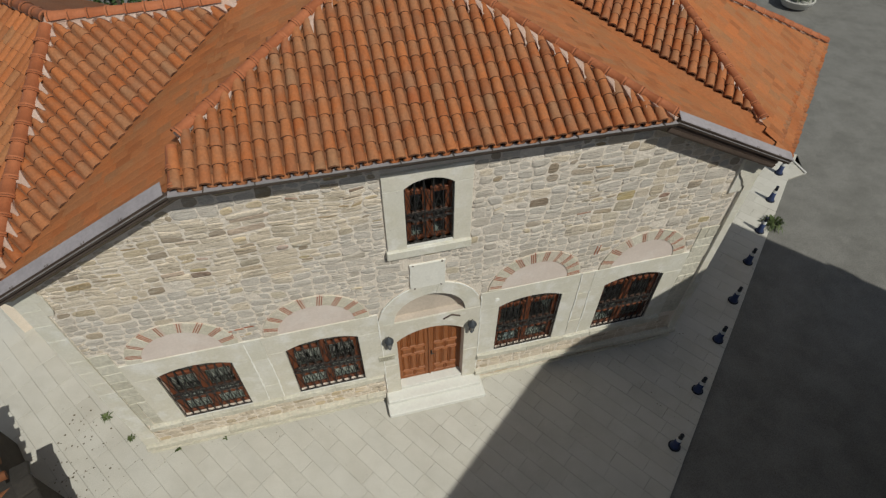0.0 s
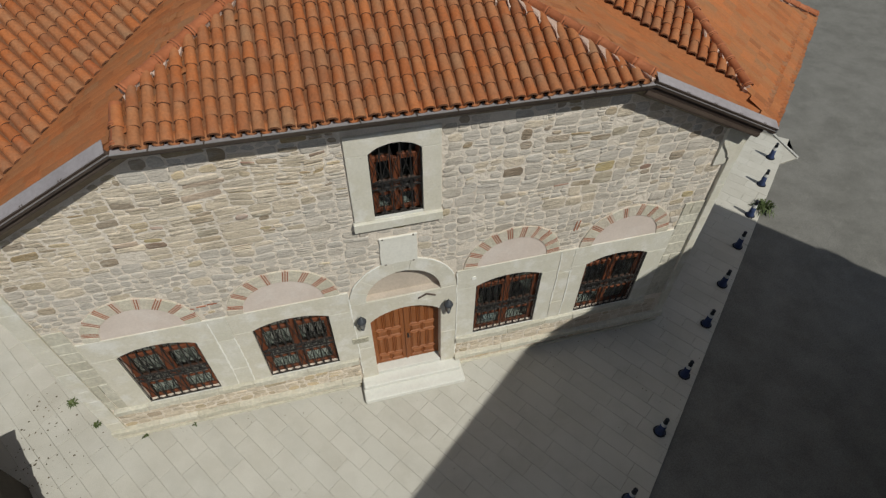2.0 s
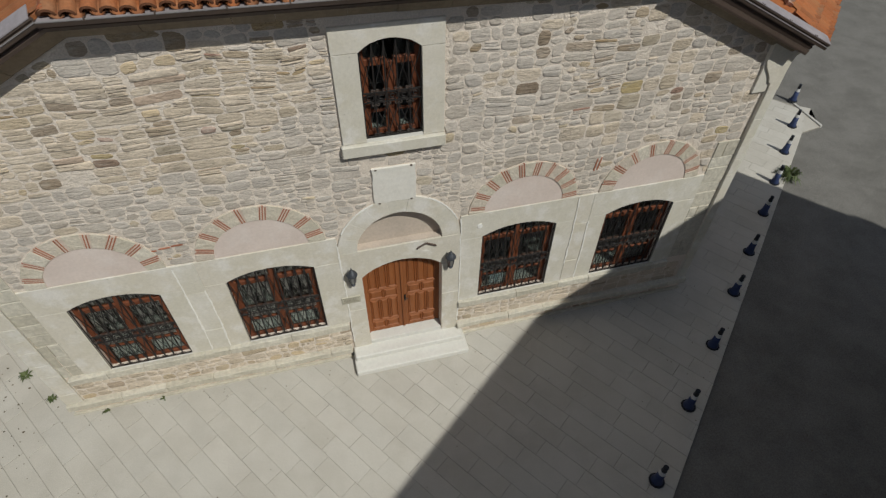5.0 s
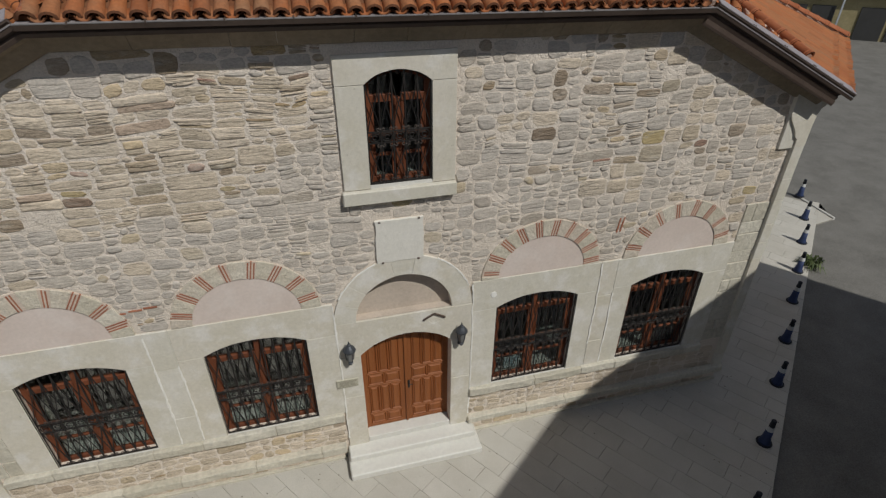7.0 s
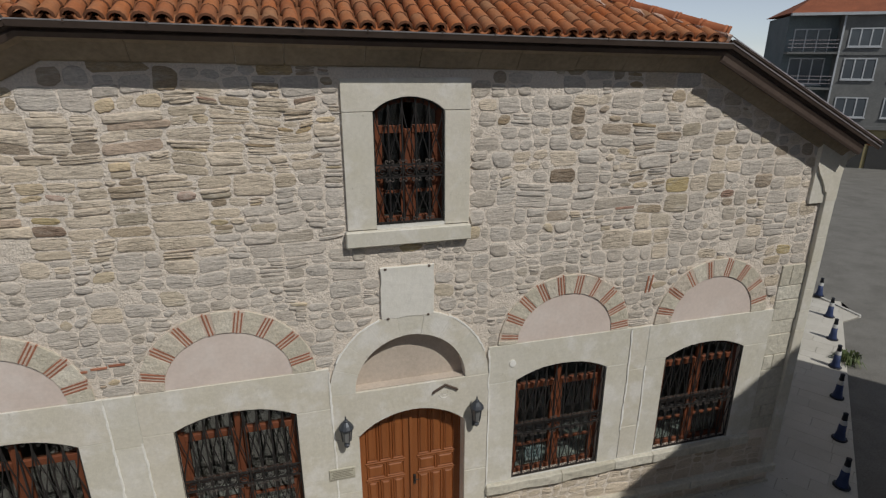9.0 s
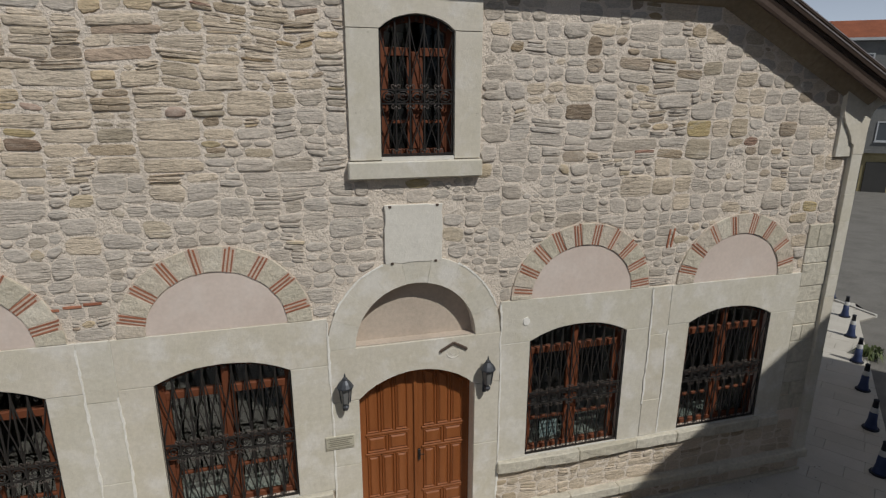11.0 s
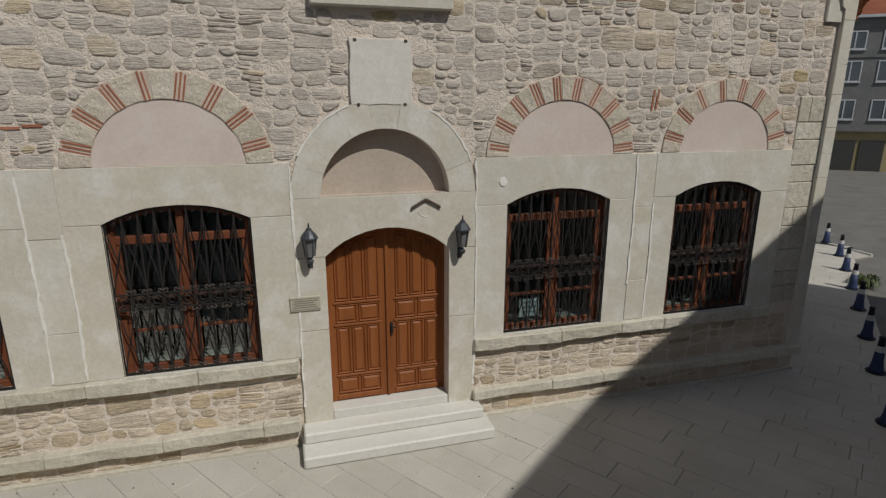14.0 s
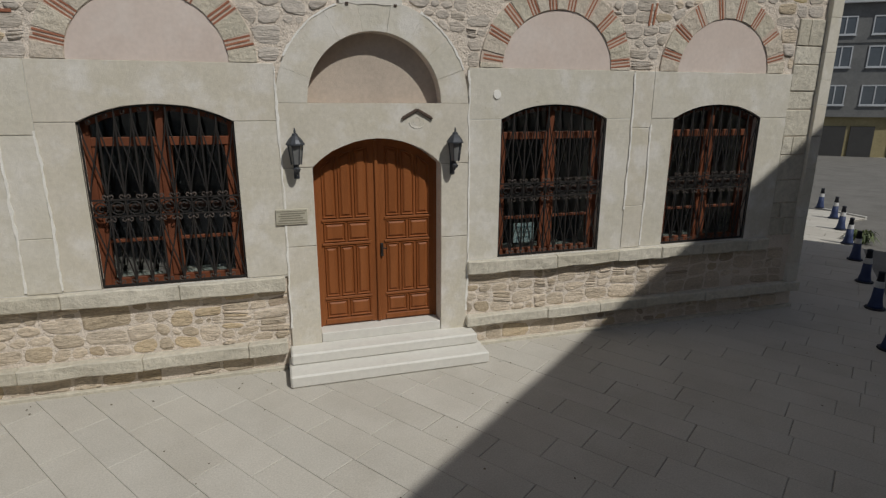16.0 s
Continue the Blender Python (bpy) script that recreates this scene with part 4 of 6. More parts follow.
def course(x0, x1, z0, z1, y0, name, label=""):
    x = x0
    while x < x1 - 0.05:
        w = min(random.uniform(0.7, 1.5), x1 - x)
        if x1 - x - w < 0.35:
            w = x1 - x
        bm = boxed(x + 0.001, y0 + random.uniform(-0.008, 0.008), z0 + random.uniform(-0.006, 0.008), x + w - 0.001, 0.04, z1, bevel=0.014)
        bmesh.ops.subdivide_edges(bm, edges=[e for e in bm.edges if e.calc_length() > 0.4], cuts=3)
        for v in bm.verts:
            if v.co.y < 0:
                q = noise.noise(v.co * 3.1)
                v.co.y += 0.025 * q
                v.co.z += 0.02 * noise.noise(v.co * 4.3 + Vector((5, 1, 2)))
        part(name, bm, M_LEDGE, wall, label)
        x += w


course(-6.35, -0.44, 1.17, 1.36, -0.12, "string_course", "weathered limestone sill course")
course(2.14, 7.68, 1.16, 1.355, -0.12, "string_course", "weathered limestone sill course")
course(-6.78, -0.47, 0.27, 0.45, -0.14, "plinth_ledge", "rough projecting plinth stone")
course(2.13, 8.5, 0.34, 0.50, -0.14, "plinth_ledge", "rough projecting plinth stone")
part("footing", boxed(WL - 0.02, -0.07, -0.02, -0.5, 0.0, 0.05, bevel=0.01), M_LEDGE, wall, "thin footing at the foot of the wall")
part("footing", boxed(2.3, -0.07, -0.02, WR, 0.0, 0.05, bevel=0.01), M_LEDGE, wall, "thin footing at the foot of the wall")

# corner pilasters of squared blocks, with a curved corbel under the eaves
for (x0, x1), ztop, s in ((PIL_L, 6.55, -1), (PIL_R, 6.10, 1)):
    z = 0.46
    while z < ztop - 0.02:
        h = min(random.uniform(0.32, 0.55), ztop - z)
        if ztop - z - h < 0.2:
            h = ztop - z
        block(rect(x0, x1, z, z + h), -0.085 if s > 0 else -0.05, M_ASHLAR, "quoin", g=0.002)
        z += h
    if s > 0:
        head = [(8.245, 6.10), (WR, 6.10), (WR, 6.50), (WR + 0.02, 6.68), (8.53, 6.79), (8.60, 6.85), (8.68, 6.885), (8.76, 6.90), (8.77, 6.97), (7.92, 7.38), (7.92, 6.75), (7.985, 6.61), (8.08, 6.49), (8.15, 6.38), (8.18, 6.29), (8.235, 6.25)]
        part("corbel", prism(bmesh.new(), head, -0.09, 0.05), M_ASHLAR, wall, "curved limestone corbel")
        block(rect(7.93, 8.24, 6.06, 6.72), -0.055, M_ASHLAR, "corbel_stone", g=0.003)
    else:
        pts = [(x1, ztop), (x0, ztop), (x0 - 0.04, ztop + 0.10), (x0 - 0.12, ztop + 0.18), (x0 - 0.26, ztop + 0.26), (x0 - 0.42, ztop + 0.30), (x0 - 0.42, ztop + 0.36),
               (x1 + 0.14, ztop + 0.60), (x1 + 0.13, ztop + 0.12), (x1 + 0.10, ztop + 0.02), (x1 + 0.05, ztop - 0.02)]
        part("corbel", prism(bmesh.new(), pts, -0.055, 0.05), M_ASHLAR, wall, "curved limestone corbel")
        bm = bmesh.new()
        prism(bm, [(x1 - 0.01, ztop - 0.42), (x1 + 0.12, ztop - 0.42), (x1 + 0.16, ztop - 0.30), (x1 + 0.17, ztop + 0.08), (x1 + 0.13, ztop + 0.2), (x1 - 0.01, ztop + 0.3)], -0.045, 0.01)
        part("corbel_hook", bm, M_ASHLAR, wall)

# squared pale stones between the dressed band and the corner pilasters
for x0, x1, ztop in ((PIL_L[1], BAND_X[0], 4.4), (BAND_X[1], PIL_R[0], 4.75)):
    z = WZ0
    while z < ztop:
        h = random.uniform(0.24, 0.46)
        m = x0 + (x1 - x0) * random.uniform(0.35, 0.65)
        for a, b in (((x0, x1),) if random.random() < 0.6 else ((x0, m), (m, x1))):
            block(rect(a, b, z, z + h), -0.022 + random.uniform(-0.01, 0.01), M_LEDGE, "quoin", g=0.007, edge=0.009)
        z += h

# ---------------------------------------------------------------- rubble stones
ELL = [((a + b) / 2, BAND, (b - a) / 2 + 0.35, 1.12) for a, b in WIN]
RECTS = [(BAND_X[0], BAND_X[1], WZ0 - 0.02, BAND), (-0.42, 2.15, 0.0, 3.75), (0.42, 1.235, 4.78, 5.61), (-0.02, 1.775, 6.19, 9.0), (-0.05, 1.79, 5.94, 6.21),
         (-9, -0.43, 1.15, 1.37), (2.13, 9, 1.15, 1.365), (-9, -0.45, 0.26, 0.46), (2.12, 9, 0.33, 0.51), (-9, WL + 0.37, 0, 9), (WR - 0.235, 9, 0, 9), (7.92, 8.25, 6.05, 6.73),
         (-0.5, 2.32, 0.0, 0.5), (WL, BAND_X[0], WZ0 - 0.02, 4.45), (BAND_X[1], WR, WZ0 - 0.02, 4.8)]


def taken(x, z):
    if z < 0.05 or z > 8.45:
        return True
    if x < -3.15 and z > 8.45 + 0.5 * (x + 3.15) or x > 5.35 and z > 8.45 - 0.51 * (x - 5.35):
        return True
    for x0, x1, z0, z1 in RECTS:
        if x0 < x < x1 and z0 < z < z1:
            return True
    for cx, cz, rx, rz in ELL:
        if z > cz - 0.01 and ((x - cx) / rx) ** 2 + ((z - cz) / rz) ** 2 < 1:
            return True
    return (x - CX) ** 2 + (z - NICHE_Z) ** 2 < 1.31 ** 2 and z > 3.5


def stone_lists(cell, depth, g, corner=(0.02, 0.06)):
    """An uneven, nearly flush rubble stone in the cell, cut back where something else stands; None if too little is left."""
    cx, cz = sum(p[0] for p in cell) / len(cell), sum(p[1] for p in cell) / len(cell)
    if taken(cx, cz):
        return None
    shr = []
    for x, z in cell:
        shr.append((x - math.copysign(min(g * random.uniform(0.7, 1.4), 0.7 * abs(x - cx)), x - cx), z - math.copysign(min(g * random.uniform(0.7, 1.4), 0.7 * abs(z - cz)), z - cz)))
    full = []
    for (x0, z0), (x1, z1) in zip(shr, shr[1:] + shr[:1]):
        l = max(math.hypot(x1 - x0, z1 - z0), 0.02)
        c, d = min(0.36, random.uniform(*corner) / l), min(0.36, random.uniform(*corner) / l)
        nx, nz = (z1 - z0) / l, -(x1 - x0) / l
        bow = min(0.012, 0.05 * l)
        for k, o in ((c, random.uniform(-0.004, 0.002)), (0.5, random.uniform(-0.4, 1.0) * bow), (1 - d, random.uniform(-0.004, 0.002))):
            full.append((x0 + (x1 - x0) * k + nx * o, z0 + (z1 - z0) * k + nz * o))
    out = []
    for x, z in full:
        k = 0
        while taken(x, z) and k < 12:
            x, z = x + (cx - x) * 0.12, z + (cz - z) * 0.12
            k += 1
        out.append((x, z))
    area = abs(sum(a[0] * b[1] - b[0] * a[1] for a, b in zip(out, out[1:] + out[:1]))) / 2
    if area < 0.0015:
        return None
    n = len(out)
    tx, tz = random.uniform(-0.03, 0.03), random.uniform(-0.05, 0.07)
    vs, fs = [], []
    for s, d in ((1.0, -0.1), (0.96, 0.45), (0.86, 0.9), (0.5, 1.0)):
        for x, z in out:
            px, pz = cx + (x - cx) * s, cz + (z - cz) * s
            y = -depth * d * (random.uniform(0.75, 1.25) if d > 0.8 else 1) + (tx * (px - cx) + tz * (pz - cz)) * (1 if d > 0 else 0)
            vs.append((px, min(y, -0.001) if d > 0 else 0.004, pz))
    vs.append((cx, -depth * random.uniform(0.7, 1.25), cz))
    for r in range(3):
        for i in range(n):
            j = (i + 1) % n
            fs.append((r * n + i, r * n + j, (r + 1) * n + j, (r + 1) * n + i))
    for i in range(n):
        fs.append((3 * n + i, 3 * n + (i + 1) % n, 4 * n))
    return vs, fs


stones = []


def waver(x, z):
    """The beds and joints waver together, so that neighbouring stones still fit."""
    return (x + 0.05 * noise.noise(Vector((x * 1.1, z * 1.4, 1.0))) + 0.045 * noise.noise(Vector((x * 2.9, z * 3.3, 5.0))),
            z + 0.07 * noise.noise(Vector((x * 0.8, z * 1.3, 9.0))) + 0.06 * noise.noise(Vector((x * 2.6, z * 2.7, 13.0))))


def slabby(x, z):
    """How far the walling is of thin split slabs here (1) rather than of rounded blocks (0)."""
    k = noise.noise(Vector((x * 0.55, z * 1.1, 21.0)))
    if x < 0.2 and z > 6.0:
        k += 0.42 - 0.25 * max(0.0, z - 7.6)
    if 2.5 < x < 6.5 and 6.1 < z < 7.2:
        k += 0.15
    if 4.0 < z < 5.9:
        k -= 0.25
    return k


def quarry(x0, x1, z0, z1, size=1.0):
    """Breaks a stretch of wall into blocks by halving it again and again, with no through courses."""
    w, h, cx, cz = x1 - x0, z1 - z0, (x0 + x1) / 2, (z0 + z1) / 2
    k = slabby(cx, cz)
    v = noise.noise(Vector((cx * 1.7, cz * 1.9, 31.0)))
    most_h, most_a = ((0.205 + 0.08 * v) * size, 3.9) if k > 0.3 else ((0.305 + 0.14 * v) * size, 2.2)
    if h > most_h or w > most_a * h:
        q = random.uniform(0.36, 0.64)
        if w > random.uniform(0.75, 1.0) * most_a * h:
            m = x0 + w * q
            quarry(x0, m, z0, z1, size)
            quarry(m, x1, z0, z1, size)
        else:
            m = z0 + h * q
            quarry(x0, x1, z0, m, size)
            quarry(x0, x1, m, z1, size)
        return
    r = random.random()
    if r < 0.035 and k < 0.3:
        return                                   # a patch of bare mortar
    split = 1
    if h > 0.09 and (k > 0.22 and r < 0.25 or r > 0.93):
        split = random.choice((2, 2, 3, 3, 4))
    zs = [z0] + sorted(z0 + h * (i + random.uniform(-0.2, 0.2)) / split for i in range(1, split)) + [z1]
    for a, b in zip(zs, zs[1:]):
        l, rr = (x0, x1) if split == 1 else (x0 + random.uniform(-0.03, 0.14) * w, x1 - random.uniform(-0.03, 0.14) * w)
        cell = [waver(l, a), waver(rr, a), waver(rr, b), waver(l, b)]
        if split == 1:
            g = random.uniform(0.006, 0.017)
            st = stone_lists(cell, random.uniform(0.003, 0.009) if random.random() < 0.85 else random.uniform(0.009, 0.02), g, (0.022, 0.07) if k < 0.3 else (0.015, 0.05))
        else:
            st = stone_lists(cell, random.uniform(0.004, 0.022), random.uniform(0.002, 0.005), (0.006, 0.02))
        if st:
            stones.append((cx, cz, st))


quarry(WL + 0.3, WR - 0.3, 0.03, 0.30)
quarry(WL + 0.3, -0.4, 0.44, 1.19)
quarry(2.1, WR - 0.3, 0.49, 1.19)
quarry(WL + 0.3, -0.3, 3.2, 6.1, 0.92)
quarry(-0.3, 2.1, 3.2, 6.1, 0.85)
quarry(2.1, WR - 0.3, 3.2, 6.1, 0.92)
quarry(WL + 0.3, 0.1, 6.1, 8.6)
quarry(1.6, WR - 0.3, 6.1, 8.6)
rank = sorted(stones, key=lambda s: abs(s[0] - 0.9) + 1.2 * abs(s[1] - 4.6))
# single stones that stand out by their colour
M_OCHRE_STONE = surface("ochre_stone", [(0.0, (0.465, 0.365, 0.19)), (1.0, (0.45, 0.37, 0.245))], "object", (3.5, 0.3), (34, 0.2), strata=(10.0, 0.02), **STONE_LOOK)
M_BROWN_STONE = surface("dark_brown_stone", [(0.0, (0.36, 0.31, 0.235)), (1.0, (0.43, 0.365, 0.275))], "object", (3.5, 0.3), (34, 0.2), strata=(10.0, 0.02), **STONE_LOOK)
M_RED_STONE = surface("reddish_stone", [(0.0, (0.40, 0.295, 0.235)), (1.0, (0.43, 0.325, 0.265))], "object", (3.5, 0.3), (34, 0.2), **STONE_LOOK)
marked = {}
for mat, spots in ((M_OCHRE_STONE, ((0.97, 5.81), (7.58, 5.24), (5.12, 6.46), (-0.16, 7.08), (-1.65, 6.5), (-3.55, 6.56))),
                   (M_BROWN_STONE, ((-2.89, 6.68), (-2.62, 6.66), (-1.63, 6.78), (-1.67, 6.29), (4.29, 6.65), (5.3, 7.28), (5.14, 6.33))),
                   (M_RED_STONE, ((-3.52, 6.96), (-1.95, 6.9)))):
    for x, z in spots:
        marked[min(range(len(rank)), key=lambda i: abs(rank[i][0] - x) + 1.5 * abs(rank[i][1] - z))] = mat
joined = {"rubble_stones": ([], []), "slab_stones": ([], []), "weathered_stones": ([], [])}
for i, (sx, sz, (vs, fs)) in enumerate(rank):
    if i < 280 or i in marked:
        mesh_part("stone", from_lists("stone", vs, fs), marked.get(i, M_STONE), wall, smooth=True)
    else:
        tan = sz < 1.2 or 6.0 < sz < 8.0 and sx + random.uniform(-0.6, 0.6) < 0 or random.random() < 0.2
        # above 8.15 most stones turn dark brown, which deepens the eave shade by colour
        worn = random.random() < (0.14 if 6.2 < sz < 7.1 and sx < 0 else 0.6 if sz > 8.15 else 0.08 if sz > 6.0 else 0.025)
        jv, jf = joined["weathered_stones" if worn else "slab_stones" if tan else "rubble_stones"]
        o = len(jv)
        jv += vs
        jf += [tuple(k + o for k in f) for f in fs]
for nm, mat, lab in (("rubble_stones", M_STONE_I, "grey rubble stones in lime mortar"), ("slab_stones", M_STONE_TAN, "tan and olive slab stones in lime mortar"),
                    ("weathered_stones", M_STONE_WORN, "dark weathered brown stones scattered in the wall, thickened to deepen the eave shade")):
    tagged(mesh_part(nm, from_lists(nm, *joined[nm]), mat, wall, lab, True), kind="stuff")

# ---------------------------------------------------------------- steps and door
steps = thing("entrance_steps", "two white marble steps up to the wooden door", "steps")
part("lower_step", boxed(-0.47, -0.66, 0.0, 2.29, 0.0, 0.17, bevel=0.022), M_MARBLE, steps)
part("upper_step", boxed(-0.44, -0.34, 0.17, 2.22, 0.0, 0.33, bevel=0.022), M_MARBLE, steps)
part("threshold", boxed(0.002, -0.03, 0.33, 1.738, 0.5, 0.468, bevel=0.008), M_MARBLE, steps)

door = thing("door_1", "closed double-leaf varnished wooden door with raised panels", "door", kind="structure", at=(CX, 0.2, DZ0))
DY = 0.23


def door_top(x):
    w = (DOOR[1] - DOOR[0]) / 2
    r = (w * w + DRISE * DRISE) / (2 * DRISE)
    return DZS + DRISE - r + math.sqrt(max(0, r * r - (x - CX - 0.01) ** 2))


def raised(parent, x0, x1, z0, z1, arched=False):
    """A panel sunk into the leaf, with a bevelled field."""
    top = [(x1, door_top(x1) - 0.12), ((x0 + x1) / 2, door_top((x0 + x1) / 2) - 0.12), (x0, door_top(x0) - 0.12)] if arched else [(x1, z1), (x0, z1)]
    pts = [(x0, z0), (x1, z0)] + top
    cx, cz = (x0 + x1) / 2, (z0 + min(p[1] for p in top)) / 2
    bm = bmesh.new()
    rings = []
    for ins, y in ((0.0, DY - 0.012), (0.010, DY - 0.034), (0.024, DY - 0.0125), (0.030, DY - 0.0125), (0.055, DY - 0.034)):
        rings.append([bm.verts.new((x + (ins if x < cx else -ins if x > cx + 1e-6 else 0), y, z + (ins if z < cz else -ins))) for x, z in pts])
    for a, b in zip(rings, rings[1:]):
        for i in range(len(pts)):
            j = (i + 1) % len(pts)
            bm.faces.new((a[i], a[j], b[j], b[i]))
    bm.faces.new(rings[-1])
    bmesh.ops.recalc_face_normals(bm, faces=bm.faces[:])
    part("panel", bm, M_DOOR, parent)


for s, (lx0, lx1) in ((-1, (0.03, 0.862)), (1, (0.878, 1.71))):
    pts = [(lx0, DZ0 + 0.01), (lx1, DZ0 + 0.01)] + [(x, door_top(x) - 0.012) for x in np.linspace(lx1, lx0, 8)]
    leaf = part("leaf", prism(bmesh.new(), pts, DY - 0.012, DY + 0.03), M_DOOR, door)
    a, b = (lx0 + 0.07, lx1 - 0.10) if s < 0 else (lx0 + 0.10, lx1 - 0.07)
    w = b - a
    for i in range(3):
        raised(leaf, a + w * i / 3 + 0.012, a + w * (i + 1) / 3 - 0.012, 2.06, 2.8, True)
        raised(leaf, a + w * i / 3 + 0.012, a + w * (i + 1) / 3 - 0.012, 0.92, 1.66)
    for i in range(2):
        raised(leaf, a + w * i / 2 + 0.012, a + w * (i + 1) / 2 - 0.012, 1.72, 2.0)
        raised(leaf, a + w * i / 2 + 0.012, a + w * (i + 1) / 2 - 0.012, 0.60, 0.86)
    for zr in (2.03, 1.69, 0.89):
        part("rail", boxed(a - 0.01, DY - 0.036, zr - 0.018, b + 0.01, DY - 0.012, zr + 0.018, bevel=0.006), M_DOOR, leaf)
    part("kick_rail", boxed(a - 0.01, DY - 0.032, 0.50, b + 0.01, DY - 0.012, 0.575, bevel=0.006), M_DOOR, leaf)
part("meeting_stile", boxed(0.845, DY - 0.045, DZ0 + 0.012, 0.895, DY - 0.012, 3.12, bevel=0.008), M_DOOR, door)
frame_pts = [(0.0, DZ0), (0.03, DZ0)] + [(x, door_top(x) - 0.012) for x in np.linspace(0.03, 1.71, 9)] + [(1.71, DZ0), (1.739, DZ0)] + [(x, door_top(x) - 0.001) for x in np.linspace(1.739, 0.0, 9)]
part("door_frame", prism(bmesh.new(), frame_pts, DY - 0.03, DY + 0.05), M_DOOR, door)
bm = boxed(0.905, DY - 0.05, 1.47, 0.945, DY - 0.012, 1.66, bevel=0.005)
tube(bm, [(0.925, DY - 0.05, 1.6), (0.925, DY - 0.09, 1.6), (0.99, DY - 0.095, 1.595)], 0.009)
part("door_handle", bm, M_IRON, door, "dark metal lever handle")

# ---------------------------------------------------------------- glass
M_PANE = bpy.data.materials.new("pane_glass")
M_PANE.use_nodes = True
nt = M_PANE.node_tree
nt.nodes.remove(nt.nodes["Principled BSDF"])
tr = nt.nodes.new("ShaderNodeBsdfTransparent")
tr.inputs["Color"].default_value = (0.80, 0.84, 0.83, 1)
gl = nt.nodes.new("ShaderNodeBsdfGlossy")
gl.inputs["Roughness"].default_value = 0.015
lw = nt.nodes.new("ShaderNodeLayerWeight")
lw.inputs["Blend"].default_value = 0.5
pw = nt.nodes.new("ShaderNodeMath")
pw.operation = "POWER"
pw.inputs[1].default_value = 4.0
nt.links.new(lw.outputs["Facing"], pw.inputs[0])
fr = nt.nodes.new("ShaderNodeMath")
fr.operation = "MULTIPLY_ADD"
fr.inputs[1].default_value, fr.inputs[2].default_value = 0.8, 0.13
nt.links.new(pw.outputs[0], fr.inputs[0])
mx = nt.nodes.new("ShaderNodeMixShader")
nt.links.new(fr.outputs[0], mx.inputs[0])
nt.links.new(tr.outputs[0], mx.inputs[1])
nt.links.new(gl.outputs[0], mx.inputs[2])
nt.links.new(mx.outputs[0], nt.nodes["Material Output"].inputs["Surface"])


# ---------------------------------------------------------------- windows
def arch_z(x, x0, x1, zs, rise):
    w = (x1 - x0) / 2
    r = (w * w + rise * rise) / (2 * rise)
    return zs + rise - r + math.sqrt(max(0, r * r - (x - (x0 + x1) / 2) ** 2))


def window(index, x0, x1, z0, zs, rise, cols=9, tall=False):
    lab = "tall arched wooden window behind a wrought-iron grille" if tall else "arched red-brown wooden window behind a wrought-iron grille"
    win = thing("window_%d" % index, lab, "window", kind="structure", at=((x0 + x1) / 2, 0.2, z0))
    top = lambda x, d=0.0: arch_z(x, x0, x1, zs, rise) - d
    y0, y1, t = 0.10, 0.17, 0.085
    yg = y0 + 0.043
    cx = (x0 + x1) / 2
    n = 9
    inner = [(x, top(x) - t) for x in np.linspace(x0 + t, x1 - t, n)]
    outer = [(x, top(x) - 0.001) for x in np.linspace(x1 - 0.001, x0 + 0.001, n)]
    part("window_frame", prism(bmesh.new(), [(x0 + 0.001, z0 + 0.002), (x0 + t, z0 + 0.002)] + inner + [(x1 - t, z0 + 0.002), (x1 - 0.001, z0 + 0.002)] + outer, y0, y1), M_SASH, win)
    part("bottom_rail", boxed(x0 + t, y0, z0 + 0.002, x1 - t, y1, z0 + 0.09, bevel=0.006), M_SASH, win)
    part("mullion", boxed(cx - 0.05, y0 - 0.015, z0 + 0.09, cx + 0.05, y1, top(cx) - t if not tall else z0 + 0.84 * (zs - z0), bevel=0.008), M_SASH, win)
    h = zs - z0
    zt, zm, zl = z0 + 0.885 * h if not tall else z0 + 0.84 * h, z0 + 0.49 * h, z0 + 0.282 * h
    for a, b in ((x0 + t, cx - 0.055), (cx + 0.055, x1 - t)):
        part("transom", boxed(a, y0 - 0.006, zt - 0.055, b, y1, zt + 0.05, bevel=0.006), M_SASH, win)
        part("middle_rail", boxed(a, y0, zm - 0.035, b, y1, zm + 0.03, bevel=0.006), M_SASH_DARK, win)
        part("glazing_bar", boxed(a, y0 + 0.015, zl - 0.02, b, y1, zl + 0.02, bevel=0.004), M_SASH, win)
        for c in (a, b):
            s = 1 if c == a else -1
            part("sash_stile", boxed(min(c, c + s * 0.055), y0 + 0.008, z0 + 0.09, max(c, c + s * 0.045), y1, zt - 0.055, bevel=0.005), M_SASH, win)
        for p0, p1 in ((z0 + 0.09, zl - 0.018), (zl + 0.018, zm - 0.035), (zm + 0.03, zt - 0.055)):
            part("pane", boxed(a + 0.045, yg, p0, b - 0.045, yg + 0.004, p1), M_PANE, win)
        pts = [(a, zt + 0.05), (b, zt + 0.05)] + [(x, top(x) - t) for x in np.linspace(b, a, 5)]
        part("pane", prism(bmesh.new(), pts, yg, yg + 0.004), M_PANE, win)
    part("inner_sill", boxed(x0 - 0.03, y1 + 0.004, z0 - 0.03, x1 + 0.03, 0.62, z0 + 0.035, bevel=0.006), M_MARBLE, win, "white marble sill inside the glass")
    # grille
    gy = 0.004
    bm = bmesh.new()
    tube(bm, [(x0 + 0.012, gy, z0 + 0.012), (x1 - 0.012, gy, z0 + 0.012)] + [(x, gy, top(x) - 0.014) for x in np.linspace(x1 - 0.012, x0 + 0.012, 12)], 0.012, 6, True)
    grille = part("grille", bm, M_IRON, win, "black wrought-iron grille with crossed bars and scrolls")
